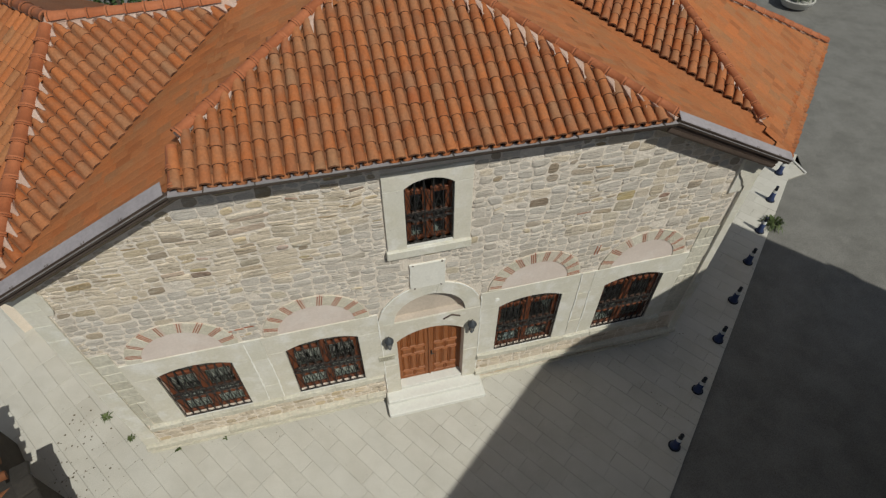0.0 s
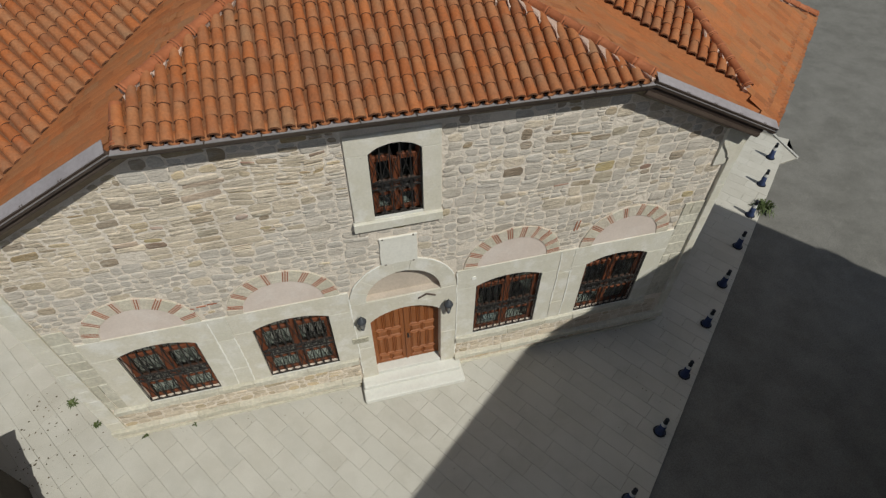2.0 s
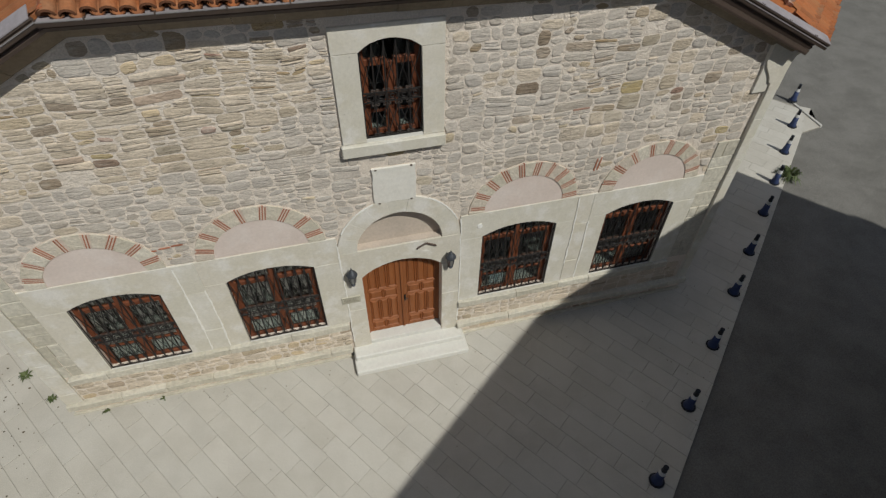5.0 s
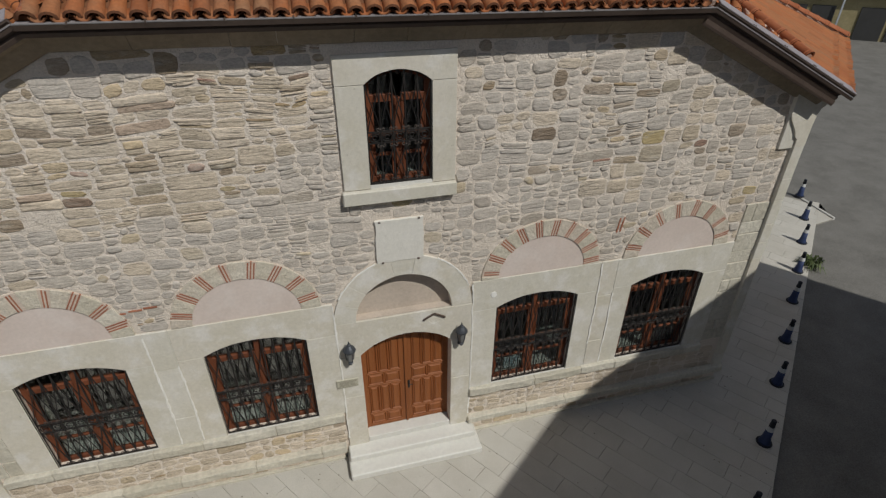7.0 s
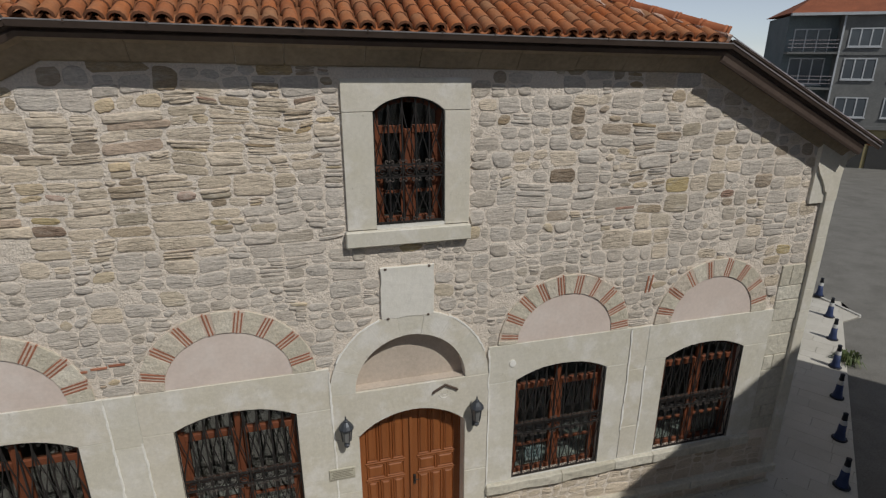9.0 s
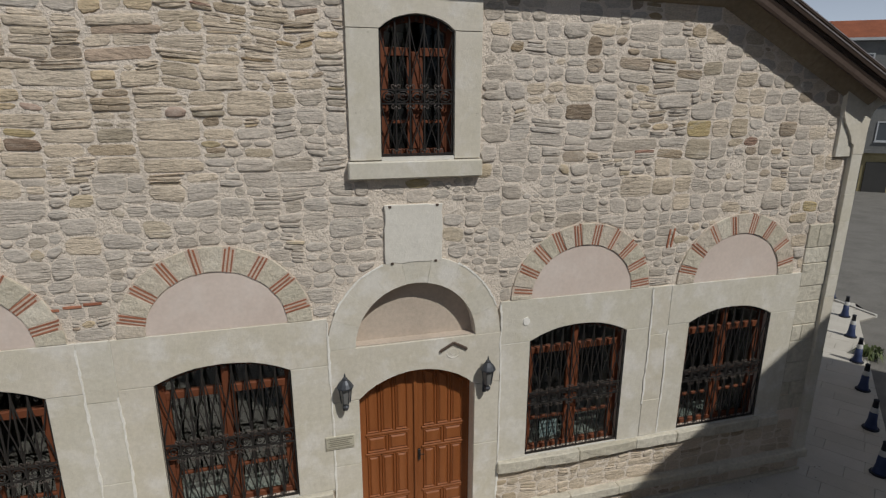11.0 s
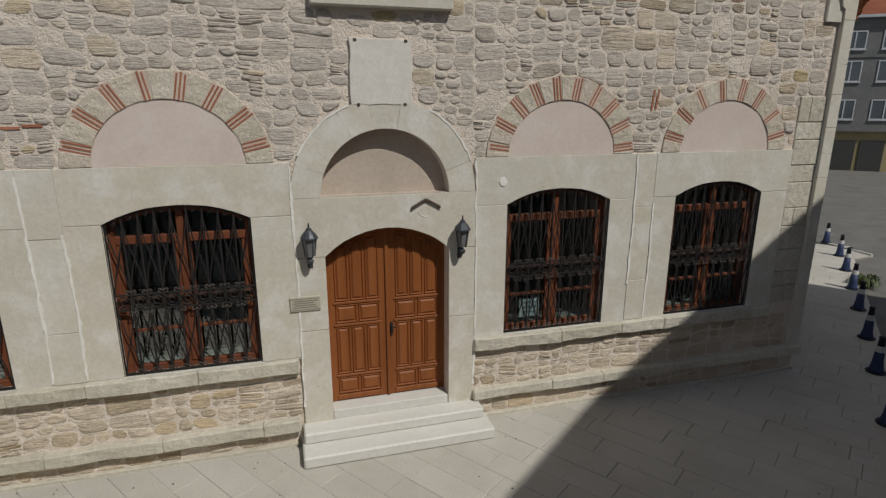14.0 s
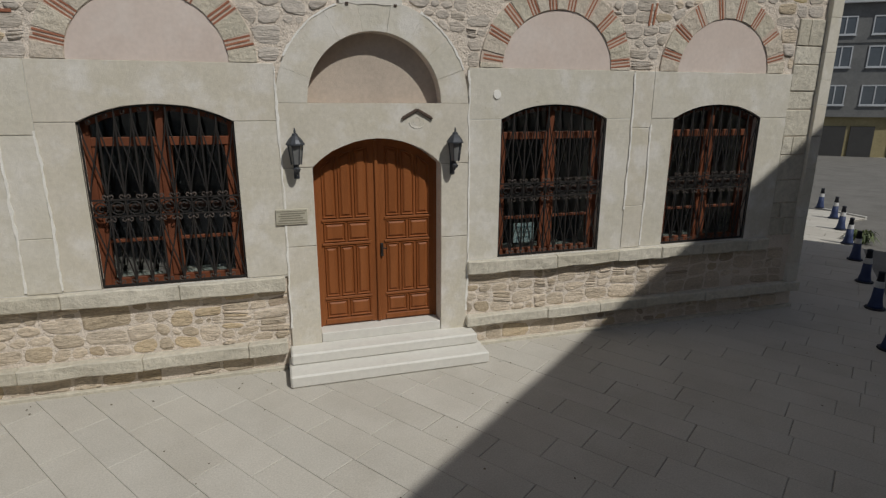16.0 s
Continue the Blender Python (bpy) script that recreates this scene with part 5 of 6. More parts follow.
    bands = [z0 + 0.03, z0 + 0.445 * h, z0 + 0.545 * h] if not tall else [z0 + 0.03, z0 + 0.43 * h, z0 + 0.54 * h]
    for z in bands:
        part("band", boxed(x0 + 0.01, gy - 0.012, z - 0.009, x1 - 0.01, gy + 0.012, z + 0.009), M_IRON, grille)
    pitch = (x1 - x0 - 0.04) / cols
    xs = [x0 + 0.02 + pitch * i for i in range(cols + 1)]
    for x in xs[1:-1]:
        bm = bmesh.new()
        tube(bm, [(x, gy, z0 + 0.012), (x, gy, top(x) - 0.015)], 0.0135, 6)
        part("upright_bar", bm, M_IRON, grille)
    for x in xs[:-1]:
        zones = [(bands[0], bands[1]), (bands[2], top(x + pitch / 2) - 0.10)]
        for k, (za, zb) in enumerate(zones):
            for s in (0, 1):
                bm = bmesh.new()
                pl = []
                for q in np.linspace(0, 1, 7):
                    u = q if s == 0 else 1 - q
                    pl.append((x + pitch * (u + 0.06 * math.sin(2 * math.pi * q) * (1 if s else -1)), gy - 0.006 + 0.012 * s, za + (zb - za) * q))
                tube(bm, pl, 0.0085, 5)
                part("crossed_bar", bm, M_IRON, grille)
        # scrolls in the middle band and curls under the arch
        bm = bmesh.new()
        zc, zh = (bands[1] + bands[2]) / 2, (bands[2] - bands[1]) / 2
        tube(bm, [(x + pitch / 2 + 0.42 * pitch * math.cos(a), gy, zc + zh * 0.8 * math.sin(a)) for a in np.linspace(0, 2 * math.pi, 11)[:-1]], 0.009, 5, True)
        tube(bm, [(x + pitch / 2 + 0.2 * pitch * math.cos(a), gy, zc + zh * 0.4 * math.sin(a)) for a in np.linspace(0.4, 5.4, 8)], 0.010, 5)
        part("scroll", bm, M_IRON, grille)
        bm = bmesh.new()
        zc = top(x + pitch / 2) - 0.06
        tube(bm, [(x + pitch / 2 + 0.028 * math.cos(a) * (1 - 0.06 * a), gy, zc + 0.03 * math.sin(a) * (1 - 0.06 * a)) for a in np.linspace(0, 7.5, 11)], 0.006, 5)
        part("curl", bm, M_IRON, grille)
    for x in xs[1:-1]:
        for z, way in ((bands[2] + 0.012, 1), (bands[1] - 0.012, -1), (bands[0] + 0.012, 1)):
            bm = bmesh.new()
            for side in (-1, 1):        # a pair of C-scrolls springing from the bar
                pl = []
                for a in np.linspace(-0.5 * math.pi, 1.15 * math.pi, 8):
                    r = 0.030 - 0.004 * (a + 1.57)
                    pl.append((x + side * (0.034 + r * math.cos(a)), gy - 0.010, z + way * (0.032 + r * math.sin(a))))
                tube(bm, pl, 0.0075, 5)
            lathe(bm, [(0.012, -0.016), (0.019, 0.0), (0.012, 0.016)], 6, (x, gy, z + way * 0.03))
            part("scroll_pair", bm, M_ROSETTE, grille, "worn cast scroll pair")
    return win


for i, (a, b) in enumerate(WIN):
    window(i + 1, a, b, WZ0, WZS, WRISE)
window(5, *UW, UZ0, UZS, URISE, 5, True)
M_PAPER = plain("white_paper", (0.75, 0.82, 0.84), 0.8)
paper = thing("paper_notice", "pale blue-white paper notice behind the window glass", "notice")
part("sheet", boxed(2.95, 0.152, 1.535, 3.29, 0.155, 1.84), M_PAPER, paper)
for i in range(3):
    part("printed_line", boxed(3.0, 0.1495, 1.60 + i * 0.08, 3.24, 0.1518, 1.63 + i * 0.08), plain("grey_print", (0.3, 0.38, 0.42), 0.8), paper)

# ---------------------------------------------------------------- small things on the wall
M_LANT = plain("dark_grey_cast_metal", (0.075, 0.08, 0.09), 0.45, 0.5)
M_FROST = plain("frosted_lamp_glass", (0.17, 0.17, 0.165), 0.3)


def lantern(x, z):
    lamp = thing("wall_lantern", "dark grey cast-metal lantern on a wall bracket beside the door", "lantern", "lanterns beside the door", at=(x, -0.04, z))
    y = -0.17
    bm = bmesh.new()
    lathe(bm, [(0.035, -0.05), (0.05, -0.01), (0.02, 0.02), (0.012, 0.06)], 8, (x, y, z - 0.19))
    tube(bm, [(x, y, z - 0.17), (x, y, z - 0.26), (x, -0.10, z - 0.29), (x, -0.035, z - 0.24)], 0.012, 6)
    box(bm, x - 0.035, -0.055, z - 0.34, x + 0.035, -0.03, z - 0.14, bevel=0.006)
    part("bracket", bm, M_LANT, lamp)
    bm = bmesh.new()
    lathe(bm, [(0.058, -0.14), (0.088, 0.10)], 6, (x, y, z))
    part("glass_body", bm, M_FROST, lamp, "frosted glass body")
    for k in range(6):
        a = 2 * math.pi * k / 6
        bm = bmesh.new()
        tube(bm, [(x + 0.062 * math.cos(a), y + 0.062 * math.sin(a), z - 0.145), (x + 0.093 * math.cos(a), y + 0.093 * math.sin(a), z + 0.105)], 0.007, 5)
        part("cage_bar", bm, M_LANT, lamp)
    bm = bmesh.new()
    lathe(bm, [(0.118, 0.10), (0.115, 0.118), (0.085, 0.165), (0.05, 0.205), (0.04, 0.215), (0.035, 0.235), (0.012, 0.25), (0.014, 0.268), (0.006, 0.31)], 12, (x, y, z))
    part("hood", bm, M_LANT, lamp)
    return lamp


lantern(-0.205, 3.0)
lantern(1.90, 2.99)
plate = thing("inscription_plate", "small weathered metal inscription plate on the door jamb", "plaque")
M_PLATE = plain("tarnished_plate", (0.46, 0.43, 0.34), 0.6, 0.0)
M_INK = plain("dark_engraving", (0.24, 0.22, 0.17), 0.7)
part("plate", boxed(-0.505, -0.063, 2.06, -0.10, -0.036, 2.265, bevel=0.004), M_PLATE, plate)
part("edge", boxed(-0.49, -0.067, 2.235, -0.115, -0.0425, 2.243), M_INK, plate)
part("edge", boxed(-0.49, -0.067, 2.08, -0.115, -0.0425, 2.088), M_INK, plate)
for i in range(4):
    part("engraved_line", boxed(-0.47 + 0.02 * (i % 2), -0.066, 2.11 + i * 0.03, -0.135 - 0.03 * (i % 3), -0.0425, 2.124 + i * 0.03), M_INK, plate)
hood = thing("emblem_hood", "small dark gabled hood over a carved emblem on the lintel", "ornament")
for s in (-1, 1):
    bm = bmesh.new()
    tube(bm, [(1.40, -0.055, 3.525), (1.40 + s * 0.19, -0.055, 3.42), (1.40 + s * 0.20, -0.055, 3.40)], 0.022, 6)
    part("hood_arm", bm, M_BROWNMETAL, hood)
bm = bmesh.new()
tube(bm, [(1.40 + 0.10 * math.cos(a), -0.042, 3.36 + 0.08 * math.sin(a)) for a in np.linspace(math.pi, 2 * math.pi, 9)], 0.008, 5)
tube(bm, [(1.40 + 0.05 * math.cos(a), -0.042, 3.38 + 0.05 * math.sin(a)) for a in np.linspace(0, 2 * math.pi, 11)[:-1]], 0.006, 5, True)
part("carved_ring", bm, M_ASHLAR, hood)


# ---------------------------------------------------------------- street cones
M_NAVY = plain("navy_plastic", (0.030, 0.045, 0.11), 0.55)
M_CONEWHITE = plain("dirty_white_plastic", (0.50, 0.50, 0.49), 0.6)
M_CONEDARK = plain("dark_rubber", (0.02, 0.022, 0.03), 0.7)


def cone_at(x, y, turn):
    c = thing("traffic_cone", "navy blue plastic cone with white band at pavement edge", "traffic cone", "cones along the kerb", at=(x, y, 0.0))
    bm = lathe(bmesh.new(), [(0.165, 0.002), (0.17, 0.012), (0.16, 0.03), (0.12, 0.034)], 12, (x, y, 0))
    bmesh.ops.rotate(bm, verts=bm.verts[:], cent=(x, y, 0), matrix=Matrix.Rotation(turn, 3, "Z"))
    part("base", bm, M_CONEDARK, c)
    part("body", lathe(bmesh.new(), [(0.13, 0.03), (0.115, 0.07), (0.09, 0.2), (0.077, 0.41)], 20, (x, y, 0)), M_NAVY, c, smooth=True)
    part("white_band", lathe(bmesh.new(), [(0.079, 0.41), (0.077, 0.415), (0.066, 0.52), (0.064, 0.525)], 20, (x, y, 0)), M_CONEWHITE, c, "dirty white band", True)
    part("tip", lathe(bmesh.new(), [(0.061, 0.525), (0.048, 0.66), (0.054, 0.67), (0.054, 0.70), (0.035, 0.71)], 20, (x, y, 0)), M_CONEDARK, c, smooth=True)
    return c


for x, y in ((5.28, -4.72), (6.86, -3.36), (8.36, -2.03), (9.90, -0.66), (11.24, 0.56), (12.70, 1.90), (14.02, 3.12), (15.44, 4.47), (16.78, 5.78), (18.0, 7.3)):
    cone_at(x - 0.06, y + 0.07, random.uniform(0, 1.5))


# ---------------------------------------------------------------- plants
def leaf_mat(name, a, b):
    return surface(name, [(0.0, a), (1.0, b)], "island", (6, 0.2), (30, 0.15), None, 0.6)


M_LEAF = leaf_mat("weed_leaf", (0.055, 0.08, 0.025), (0.12, 0.145, 0.055))
M_CROWN = leaf_mat("tree_leaf", (0.02, 0.045, 0.012), (0.06, 0.10, 0.03))
M_BARK = plain("bark", (0.12, 0.085, 0.06), 0.9)


def blades(cx, cy, z, r, h, n, wide=0.02, drop=0.35):
    vs, fs = [], []
    for _ in range(n):
        a, q = random.uniform(0, 6.283), random.uniform(0.3, 1.0)
        d = Vector((math.cos(a), math.sin(a), 0))
        s = Vector((-d.y, d.x, 0)) * wide * random.uniform(0.6, 1.3)
        b = Vector((cx, cy, z)) + d * r * 0.25 * random.random()
        m = b + d * r * q * 0.55 + Vector((0, 0, h * random.uniform(0.5, 1.0)))
        e = b + d * r * q + Vector((0, 0, h * random.uniform(0.15, 0.8) * (1 - drop * q)))
        o = len(vs)
        vs += [b - s * 0.4, b + s * 0.4, m + s, e, m - s]
        fs += [(o, o + 1, o + 2, o + 4), (o + 4, o + 2, o + 3)]
    return vs, fs


def weed(x, y, z, r, h, n, label):
    w = thing("weed", label, "weed", at=(x, y, z))
    vs, fs = blades(x, y, z - 0.01, r, h, n)
    tagged(mesh_part("leaves", from_lists("leaves", vs, fs), M_LEAF, w), kind="stuff")
    bm = bmesh.new()
    for k in range(4):
        a = k * 1.6
        tube(bm, [(x, y, z - 0.02), (x + 0.3 * r * math.cos(a), y + 0.3 * r * math.sin(a), z + 0.6 * h)], 0.006, 5)
    part("stem", bm, M_LEAF, w)


weed(14.6, 3.35, -0.12, 0.50, 0.42, 120, "leafy green weed growing at the kerb beside a cone")
for x, y, r, n in ((-8.1, 1.3, 0.2, 40), (-7.35, 0.5, 0.14, 24), (-6.1, -0.14, 0.10, 10), (-4.9, -0.12, 0.08, 8)):
    weed(x, y, 0.0, r, 0.09, n, "low green weed at the foot of the wall")

# litter of dry leaves and grit on the slabs
vs, fs = [], []
for _ in range(260):
    x, y = random.uniform(-10, 9), random.uniform(-6.5, -0.1)
    if random.random() < 0.35:
        y = -0.1 - abs(random.gauss(0, 0.25))
    if -0.6 < x < 2.4 and y > -0.75:
        continue
    a, s = random.uniform(0, 6.28), random.uniform(0.005, 0.017)
    o = len(vs)
    for k in range(5):
        q = a + k * 1.2566
        vs.append((x + s * (1.5 if k == 0 else 0.8) * math.cos(q), y + s * math.sin(q), 0.004 + random.uniform(0, 0.008)))
    fs.append((o, o + 1, o + 2, o + 3, o + 4))
for _ in range(110):
    x, y = random.gauss(-8.6, 0.55), random.gauss(0.2, 0.8)
    a, s = random.uniform(0, 6.28), random.uniform(0.008, 0.03)
    o = len(vs)
    for k in range(5):
        vs.append((x + s * (1.6 if k == 0 else 0.8) * math.cos(a + k * 1.2566), y + s * math.sin(a + k * 1.2566), 0.004 + random.uniform(0, 0.008)))
    fs.append((o, o + 1, o + 2, o + 3, o + 4))
litter = thing("fallen_leaves", "scattered dry brown leaves and grit on the slabs", "leaves", kind="stuff")
tagged(mesh_part("leaf_scatter", from_lists("leaf_scatter", vs, fs), surface("dry_leaf", [(0.0, (0.07, 0.055, 0.035)), (1.0, (0.16, 0.13, 0.09))], "island", (6, 0.2), (30, 0.1), None, 0.9), litter), kind="stuff")


def tree(x, y, z, height, spread, seed):
    rnd = random.Random(seed)
    t = thing("tree", "dark green leafy tree behind the tiled roofs", "tree", at=(x, y, z))
    bm = bmesh.new()
    tube(bm, [(x, y, z), (x + 0.1, y, z + height * 0.3), (x, y + 0.1, z + height * 0.6), (x, y, z + height * 0.9)], 0.16, 8)
    for k in range(9):
        a = k * 2.4
        zz = z + height * (0.3 + 0.06 * k)
        tube(bm, [(x, y, zz), (x + spread * 0.45 * math.cos(a), y + spread * 0.45 * math.sin(a), zz + height * 0.12)], 0.05, 6)
    part("trunk", bm, M_BARK, t)
    vs, fs = [], []
    clumps = []
    for _ in range(60):
        a, q, hh = rnd.uniform(0, 6.28), math.sqrt(rnd.random()), rnd.uniform(0.28, 1.0)
        rr = spread * 0.5 * q * (1.15 - 0.75 * hh)
        clumps.append(Vector((x + rr * math.cos(a), y + rr * math.sin(a), z + height * hh)))
    for c in clumps:
        for _ in range(70):
            p = c + Vector((rnd.gauss(0, 0.3), rnd.gauss(0, 0.3), rnd.gauss(0, 0.24)))
            d = Vector((rnd.uniform(-1, 1), rnd.uniform(-1, 1), rnd.uniform(-1, 1))).normalized() * rnd.uniform(0.05, 0.11)
            s = d.cross(Vector((rnd.uniform(-1, 1), rnd.uniform(-1, 1), 0.4))).normalized() * 0.045
            o = len(vs)
            vs += [p - d, p + s, p + d, p - s]
            fs.append((o, o + 1, o + 2, o + 3))
    tagged(mesh_part("crown", from_lists("crown", vs, fs), M_CROWN, t), kind="stuff")


tree(-9.3, 11.6, -0.12, 9.9, 5.2, 3)
tree(-6.7, 12.6, -0.12, 9.3, 4.2, 5)

# planter by the street
pl = thing("round_planter", "round concrete planter with green shrubs by the street", "planter", at=(27.9, 19.4, -0.3))
part("bowl", lathe(bmesh.new(), [(0.75, 0.0), (0.95, 0.3), (1.0, 0.42), (0.88, 0.43), (0.86, 0.34)], 24, (27.9, 19.4, -0.3)), M_KERB, pl)
vs, fs = blades(27.9, 19.4, 0.05, 1.0, 0.7, 160, 0.05)
tagged(mesh_part("shrub", from_lists("shrub", vs, fs), M_LEAF, pl), kind="stuff")


# ---------------------------------------------------------------- flats across the street
M_GREYWALL = surface("grey_cement_render", [(0.3, (0.125, 0.125, 0.12)), (0.7, (0.165, 0.163, 0.155))], "none", (0.25, 0.35), (6, 0.1), (30, 0.004), 0.9, stain_col=(0.10, 0.105, 0.11))
M_BLUEWALL = surface("blue_grey_paint", [(0.3, (0.12, 0.145, 0.15)), (0.7, (0.15, 0.175, 0.18))], "none", (0.3, 0.3), (6, 0.1), None, 0.9)
M_OCHRE = surface("dull_ochre_render", [(0.3, (0.26, 0.215, 0.11)), (0.7, (0.31, 0.26, 0.14))], "none", (0.3, 0.3), (6, 0.1), None, 0.9)
M_GARAGE = plain("dark_garage_metal", (0.05, 0.048, 0.045), 0.6, 0.2)
M_UPVC = plain("white_window_frame", (0.42, 0.43, 0.44), 0.5)
M_FARGLASS = plain("dim_window_glass", (0.075, 0.085, 0.095), 0.08)
M_FARROOF = surface("far_red_tile_roof", [(0.3, (0.19, 0.06, 0.028)), (0.7, (0.25, 0.082, 0.038))], "none", (0.6, 0.3), (8, 0.2), None, 0.85)
FD = Vector((0.8412, -0.5408, 0))
FN = Vector((FD.y, -FD.x, 0))                      # out of the facade
F0 = Vector((48.5, 30.3, -1.25))
MF = Matrix((FD, -FN, Vector((0, 0, 1)))).transposed().to_4x4()
MF.translation = F0
flats = thing("apartment_building", "grey rendered flats with white windows and red tile roof", "building", at=F0)


def fbox(name, s0, d0, z0, s1, d1, z1, mat, parent=None, label="", bevel=0.0):
    """s along the facade, d into the building, z over the ground."""
    bm = boxed(s0, d0, z0, s1, d1, z1, bevel=bevel)
    bmesh.ops.transform(bm, matrix=MF, verts=bm.verts[:])
    return part(name, bm, mat, parent or flats, label)


fbox("wall", -4.1, 0.0, 3.75, 24, 9, 12.95, M_GREYWALL, label="grey rendered upper storeys")
fbox("wall", -8.0, 1.1, 3.75, -4.1, 9, 12.95, M_BLUEWALL, label="blue-grey wall behind the balconies")
fbox("ground_floor", -8.0, 0.35, 0.0, 24, 9, 3.74, M_OCHRE, label="ochre ground floor")
fbox("floor_band", -4.1, -0.12, 3.6, 24, 0.6, 3.9, M_GREYWALL)
fbox("floor_band", -4.1, -0.08, 9.75, 24, 0.2, 9.95, M_GREYWALL)
fbox("eave_board", -8.2, -0.5, 12.9, 24.4, 0.0, 13.12, M_UPVC, label="pale eave board")


def far_window(s0, s1, z0, z1, n, d=0.0):
    w = fbox("window", s0, d - 0.03, z0, s1, d + 0.05, z1, M_FARGLASS, label="white-framed window")
    for k in range(n + 1):
        s = s0 + (s1 - s0) * k / n
        fbox("frame_bar", s - 0.05, d - 0.07, z0 - 0.05, s + 0.05, d - 0.031, z1 + 0.05, M_UPVC, w)
    for z in (z0, z1):
        fbox("frame_bar", s0 - 0.05, d - 0.072, z - 0.05, s1 + 0.05, d - 0.032, z + 0.05, M_UPVC, w)
    fbox("window_sill", s0 - 0.1, d - 0.14, z0 - 0.13, s1 + 0.1, d - 0.0, z0 - 0.055, M_UPVC, w)


for z0, z1 in ((4.65, 6.25), (7.8, 9.45), (10.45, 11.85)):
    for s0, s1, n in ((-3.5, -1.15, 3), (0.1, 2.1, 2), (4.0, 6.4, 3), (8.2, 10.4, 2), (12.2, 14.6, 3), (16.5, 18.7, 2)):
        far_window(s0, s1, z0, z1, n)
    far_window(-7.4, -4.7, z0 - 0.5, z1, 3, 1.1)
for z in (3.75, 7.05, 10.0):
    fbox("balcony", -8.0, -0.1, z - 0.18, -4.15, 1.1, z, M_GREYWALL, label="projecting concrete balcony slab")
    for h in (0.35, 0.65, 0.95):
        fbox("balcony_rail", -8.0, -0.08, z + h - 0.025, -4.15, -0.04, z + h + 0.025, M_ZINC)
fbox("drain_pipe", -4.15, -0.14, 0.0, -4.02, -0.02, 12.9, M_UPVC, label="pale rain pipe")
for s0, s1 in ((-7.8, -6.6), (-6.2, -4.4), (-2.5, -0.45), (-0.1, 1.75), (3.0, 5.2), (6.0, 8.2), (10, 12.5), (14, 16.5)):
    fbox("garage_door", s0, 0.25, 0.0, s1, 0.345, 2.8, M_GARAGE, label="dark metal garage door")
fbox("air_conditioner", -7.95, 0.7, 4.3, -7.2, 1.09, 5.5, M_UPVC, label="white air-conditioner box")
bm = bmesh.new()
q = [Vector(p) for p in ((-8.3, -0.5, 13.12), (24.5, -0.5, 13.12), (24.5, 9.6, 13.12), (-8.3, 9.6, 13.12), (-5.2, 4.5, 15.0), (20.5, 4.5, 15.0))]
v = [bm.verts.new(MF @ p) for p in q]
for f in ((0, 1, 5, 4), (1, 2, 5), (2, 3, 4, 5), (3, 0, 4), (3, 2, 1, 0)):
    bm.faces.new([v[i] for i in f])
far_roof = part("roof", bm, M_FARROOF, flats, "red tile hip roof")
fbox("chimney", -5.6, 3.6, 14.2, -4.8, 4.4, 15.5, M_PALEWALL, far_roof, "pale chimney")
fbox("chimney_cap", -5.5, 3.7, 15.5, -4.9, 4.3, 15.75, M_GARAGE, far_roof)
# kerb and footway in front of the flats
for k in range(20):
    bm = boxed(-10 + k * 2.0, -2.9, 0.0, -8.03 + k * 2.0, -2.6, 0.16, bevel=0.02)
    bmesh.ops.transform(bm, matrix=MF, verts=bm.verts[:])
    ob = tagged(part("kerb", bm, plain("yellow_kerb_paint", (0.42, 0.33, 0.09), 0.8) if k % 2 else M_CONEWHITE), "painted kerb stone before the flats", "kerb", "kerb before the flats", kind="structure")
bm = boxed(-12, -2.6, -0.3, 32, 0.34, 0.13)
bmesh.ops.transform(bm, matrix=MF, verts=bm.verts[:])
tagged(part("footway", bm, M_KERB), "concrete footway before the flats", "footway", kind="structure")

# house with a corrugated red roof between the two
shed = thing("roadside_house", "pale house with a red corrugated roof beyond the street", "house", at=(40.2, 44.4, -1.0))
hm = Matrix.Translation((40.2, 44.4, -1.0)) @ Matrix.Rotation(radians(-39), 4, "Z")
bm = boxed(-5.2, -3.8, 0, 3.0, 3.8, 6.9)
bmesh.ops.transform(bm, matrix=hm, verts=bm.verts[:])
part("wall", bm, M_PALEWALL, shed)
bm = bmesh.new()
n = 80
for s in (-1, 1):
    a = [bm.verts.new(hm @ Vector((-5.6 + 9.0 * k / n, s * 4.3, 6.8 + (0.05 if k % 2 else 0.0)))) for k in range(n + 1)]
    b = [bm.verts.new(hm @ Vector((-5.6 + 9.0 * k / n, 0, 9.4 + (0.05 if k % 2 else 0.0)))) for k in range(n + 1)]
    for k in range(n):
        bm.faces.new((a[k], a[k + 1], b[k + 1], b[k]))
part("roof", bm, M_FARROOF, shed, "red corrugated sheet roof")

# ---------------------------------------------------------------- houses round the yard, behind and beside the camera's way
C = Vector((15.95, -3.06, -0.12))
U, V2 = Vector((-0.782, -0.623, 0)), Vector((0.623, -0.782, 0))
nb = thing("corner_house", "tall plain rendered house whose shadow falls on the slabs", "house", at=C)
MN = Matrix((U, V2, Vector((0, 0, 1)))).transposed().to_4x4()
MN.translation = C


def nbox(name, a0, b0, z0, a1, b1, z1, mat, label="", parent=None):
    bm = boxed(a0, b0, z0, a1, b1, z1)
    bmesh.ops.transform(bm, matrix=MN, verts=bm.verts[:])
    bmesh.ops.recalc_face_normals(bm, faces=bm.faces[:])
    return part(name, bm, mat, parent or nb, label)


M_DIMWALL = surface("weathered_grey_render", [(0.3, (0.31, 0.285, 0.245)), (0.7, (0.38, 0.35, 0.30))], "none", (0.4, 0.4), (8, 0.15), (30, 0.004), 0.9)
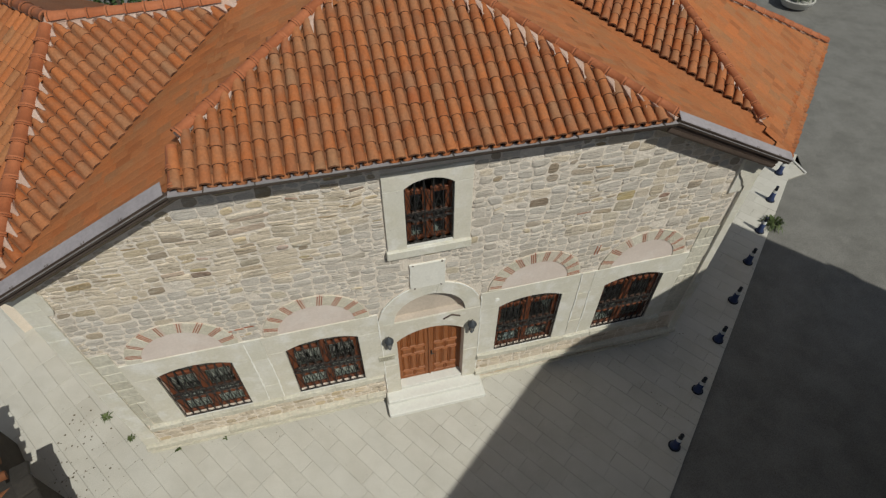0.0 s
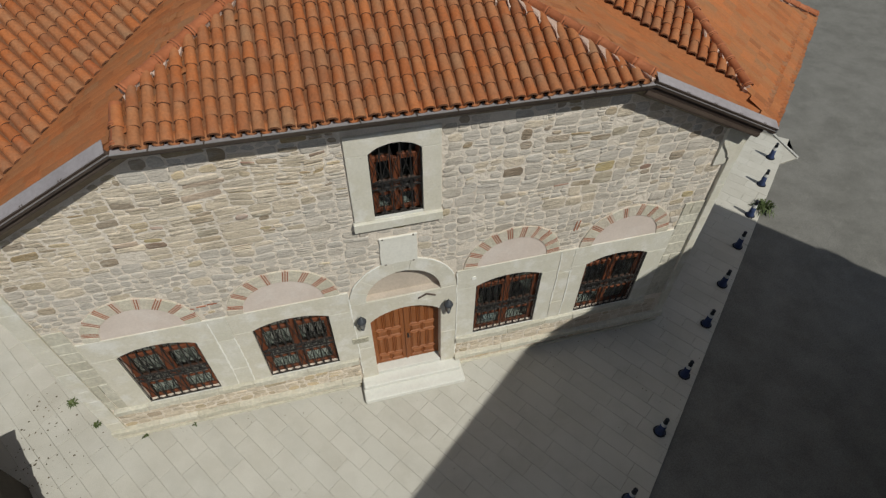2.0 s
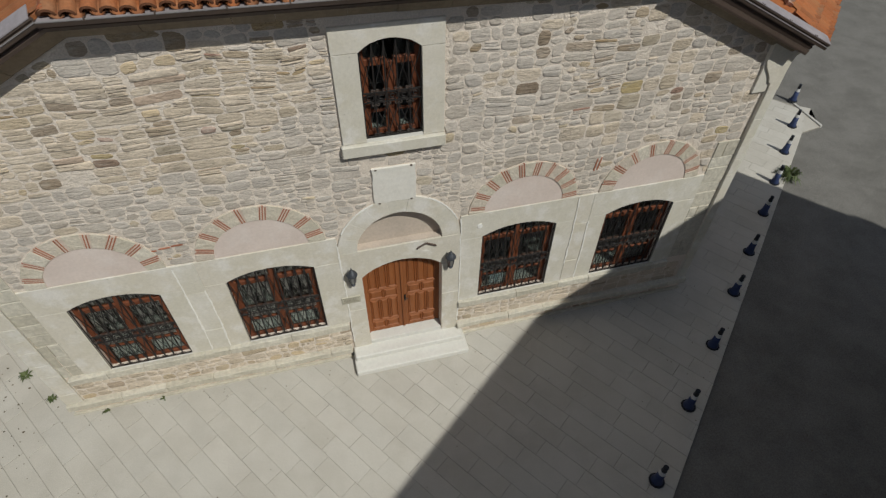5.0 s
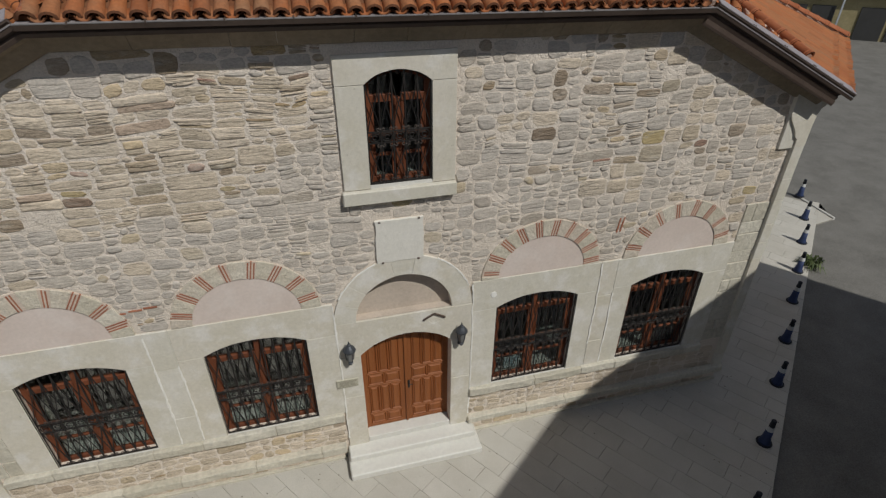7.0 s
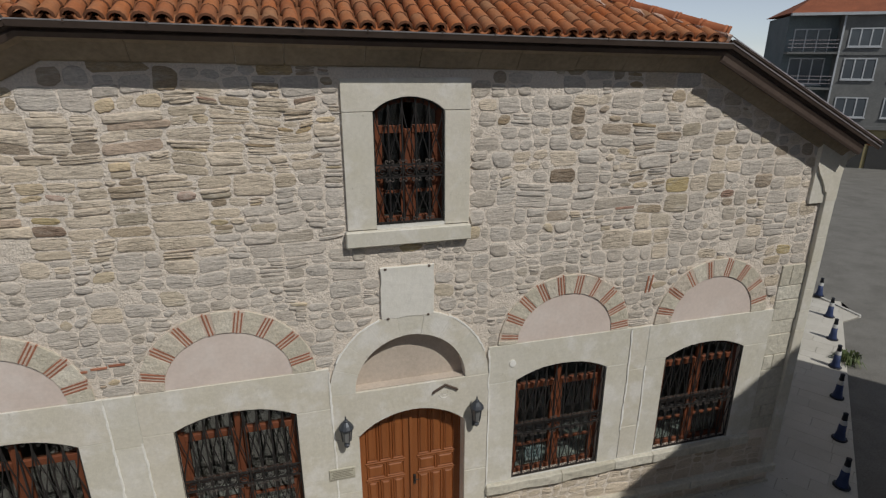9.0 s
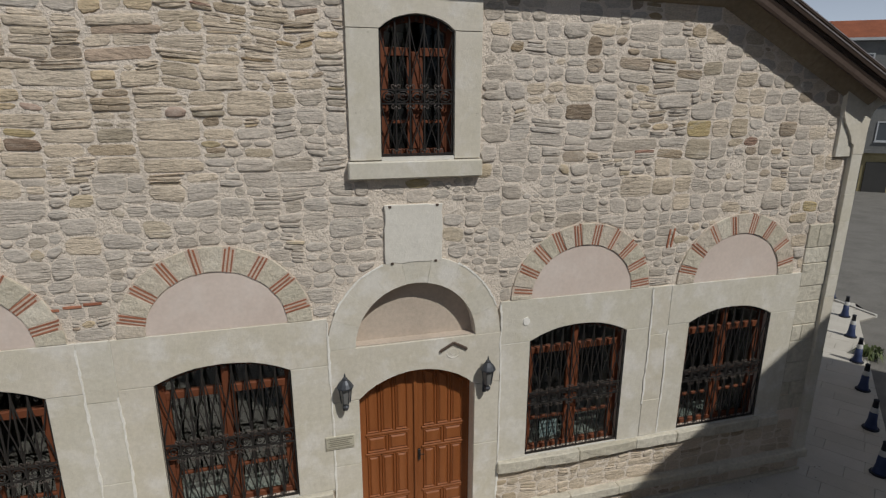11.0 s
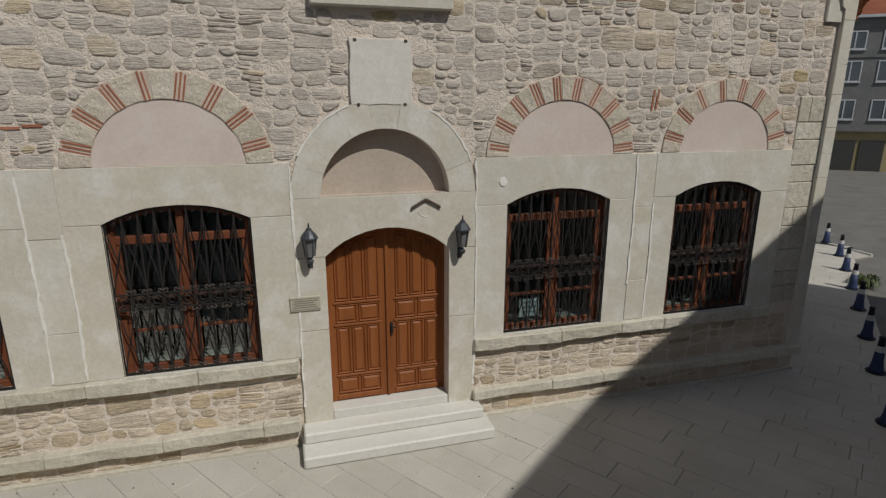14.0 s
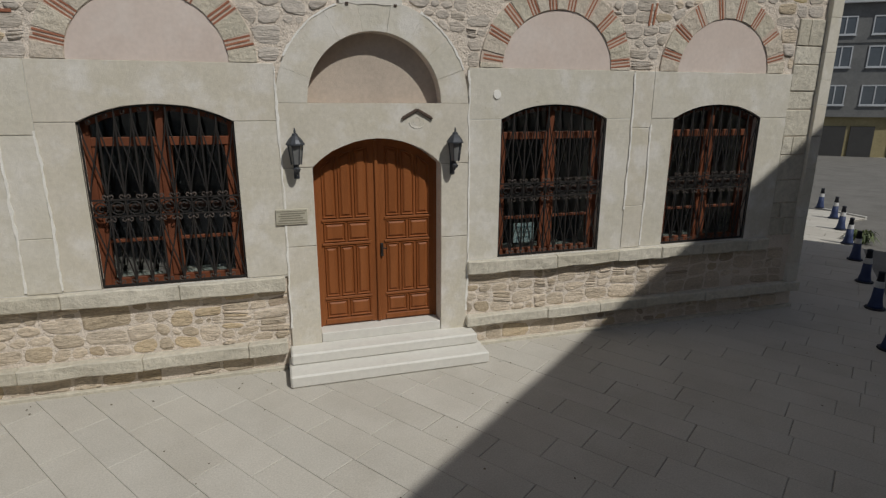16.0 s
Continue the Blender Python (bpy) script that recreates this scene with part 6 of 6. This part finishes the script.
nbox("wall", 0.25, 0.25, 0, 38, 13, 11.9, M_DIMWALL)
nbox("roof", 0, 0, 11.9, 38.3, 13.3, 12.12, M_PAN, "flat tiled roof edge")
nbox("chimney", 0.05, 6.6, 12.12, 0.6, 7.3, 13.0, M_BRICK, "brick chimney")
for k in range(9):
    for z in (1.2, 4.4, 7.8):
        nbox("window", 2.0 + k * 4, 0.2, z, 3.4 + k * 4, 0.26, z + 1.7, M_FARGLASS)

low = thing("low_shed", "low dark shed with a rough felt roof beside the alley", "shed", at=(-10, -2, 0))
M_FELT = surface("dark_roof_felt", [(0.3, (0.028, 0.024, 0.02)), (0.7, (0.05, 0.042, 0.035))], "none", (1.5, 0.4), (20, 0.2), (20, 0.02), 0.95)
sd, sq = Vector((0.49, -0.872, 0)), Vector((-0.872, -0.49, 0))
S0 = Vector((-8.75, -0.78, 0))
bm = bmesh.new()
pts = [S0, S0 + sd * 6, S0 + sd * 6 + sq * 5, S0 + sq * 5]
a = [bm.verts.new(p) for p in pts]
b = [bm.verts.new(p + Vector((0, 0, 1.9))) for p in pts]
bm.faces.new(b)
bm.faces.new(a[::-1])
for i in range(4):
    bm.faces.new((a[i], a[(i + 1) % 4], b[(i + 1) % 4], b[i]))
bmesh.ops.recalc_face_normals(bm, faces=bm.faces[:])
part("wall", bm, M_FELT, low)
for i in range(14):
    o = S0 + sd * (i * 0.43) + Vector((0, 0, 1.9))
    bm = boxed(-0.22, -0.30, 0, 0.22, 0.10, random.uniform(0.08, 0.2), bevel=0.03)
    bmesh.ops.transform(bm, matrix=Matrix.Translation(o) @ Matrix.Rotation(math.atan2(sd.y, sd.x) + random.uniform(-0.2, 0.2), 4, "Z"), verts=bm.verts[:])
    part("coping_stone", bm, M_FELT, low, "rough dark coping stone")

bm = boxed(1.7, 0.75, 0.0, 9.0, 6.0, 4.2)
bmesh.ops.transform(bm, matrix=Matrix.Translation(S0) @ Matrix((sd, sq, Vector((0, 0, 1)))).transposed().to_4x4(), verts=bm.verts[:])
bmesh.ops.recalc_face_normals(bm, faces=bm.faces[:])
part("taller_part", bm, M_FELT, low, "dark taller part of the shed")
bm = boxed(-2.4, 0.45, 0.0, 1.7, 6.0, 1.75)
bmesh.ops.transform(bm, matrix=Matrix.Translation(S0) @ Matrix((sd, sq, Vector((0, 0, 1)))).transposed().to_4x4(), verts=bm.verts[:])
bmesh.ops.recalc_face_normals(bm, faces=bm.faces[:])
part("rear_wing", bm, M_FELT, low, "dark rear wing of the shed")
for i in range(8):
    o = S0 + sd * (-2.2 + i * 0.47) + sq * 0.42 + Vector((0, 0, 1.75))
    bm = tube(bmesh.new(), [(0, 0.04, 0.03), (0, -0.5, 0.10)], 0.1 + 0.01 * (i % 3), 8)
    bmesh.ops.transform(bm, matrix=Matrix.Translation(o) @ Matrix.Rotation(math.atan2(sd.y, sd.x) + random.uniform(-0.25, 0.25), 4, "Z"), verts=bm.verts[:])
    part("eave_tile", bm, M_PAN, low, "old brown barrel tile")
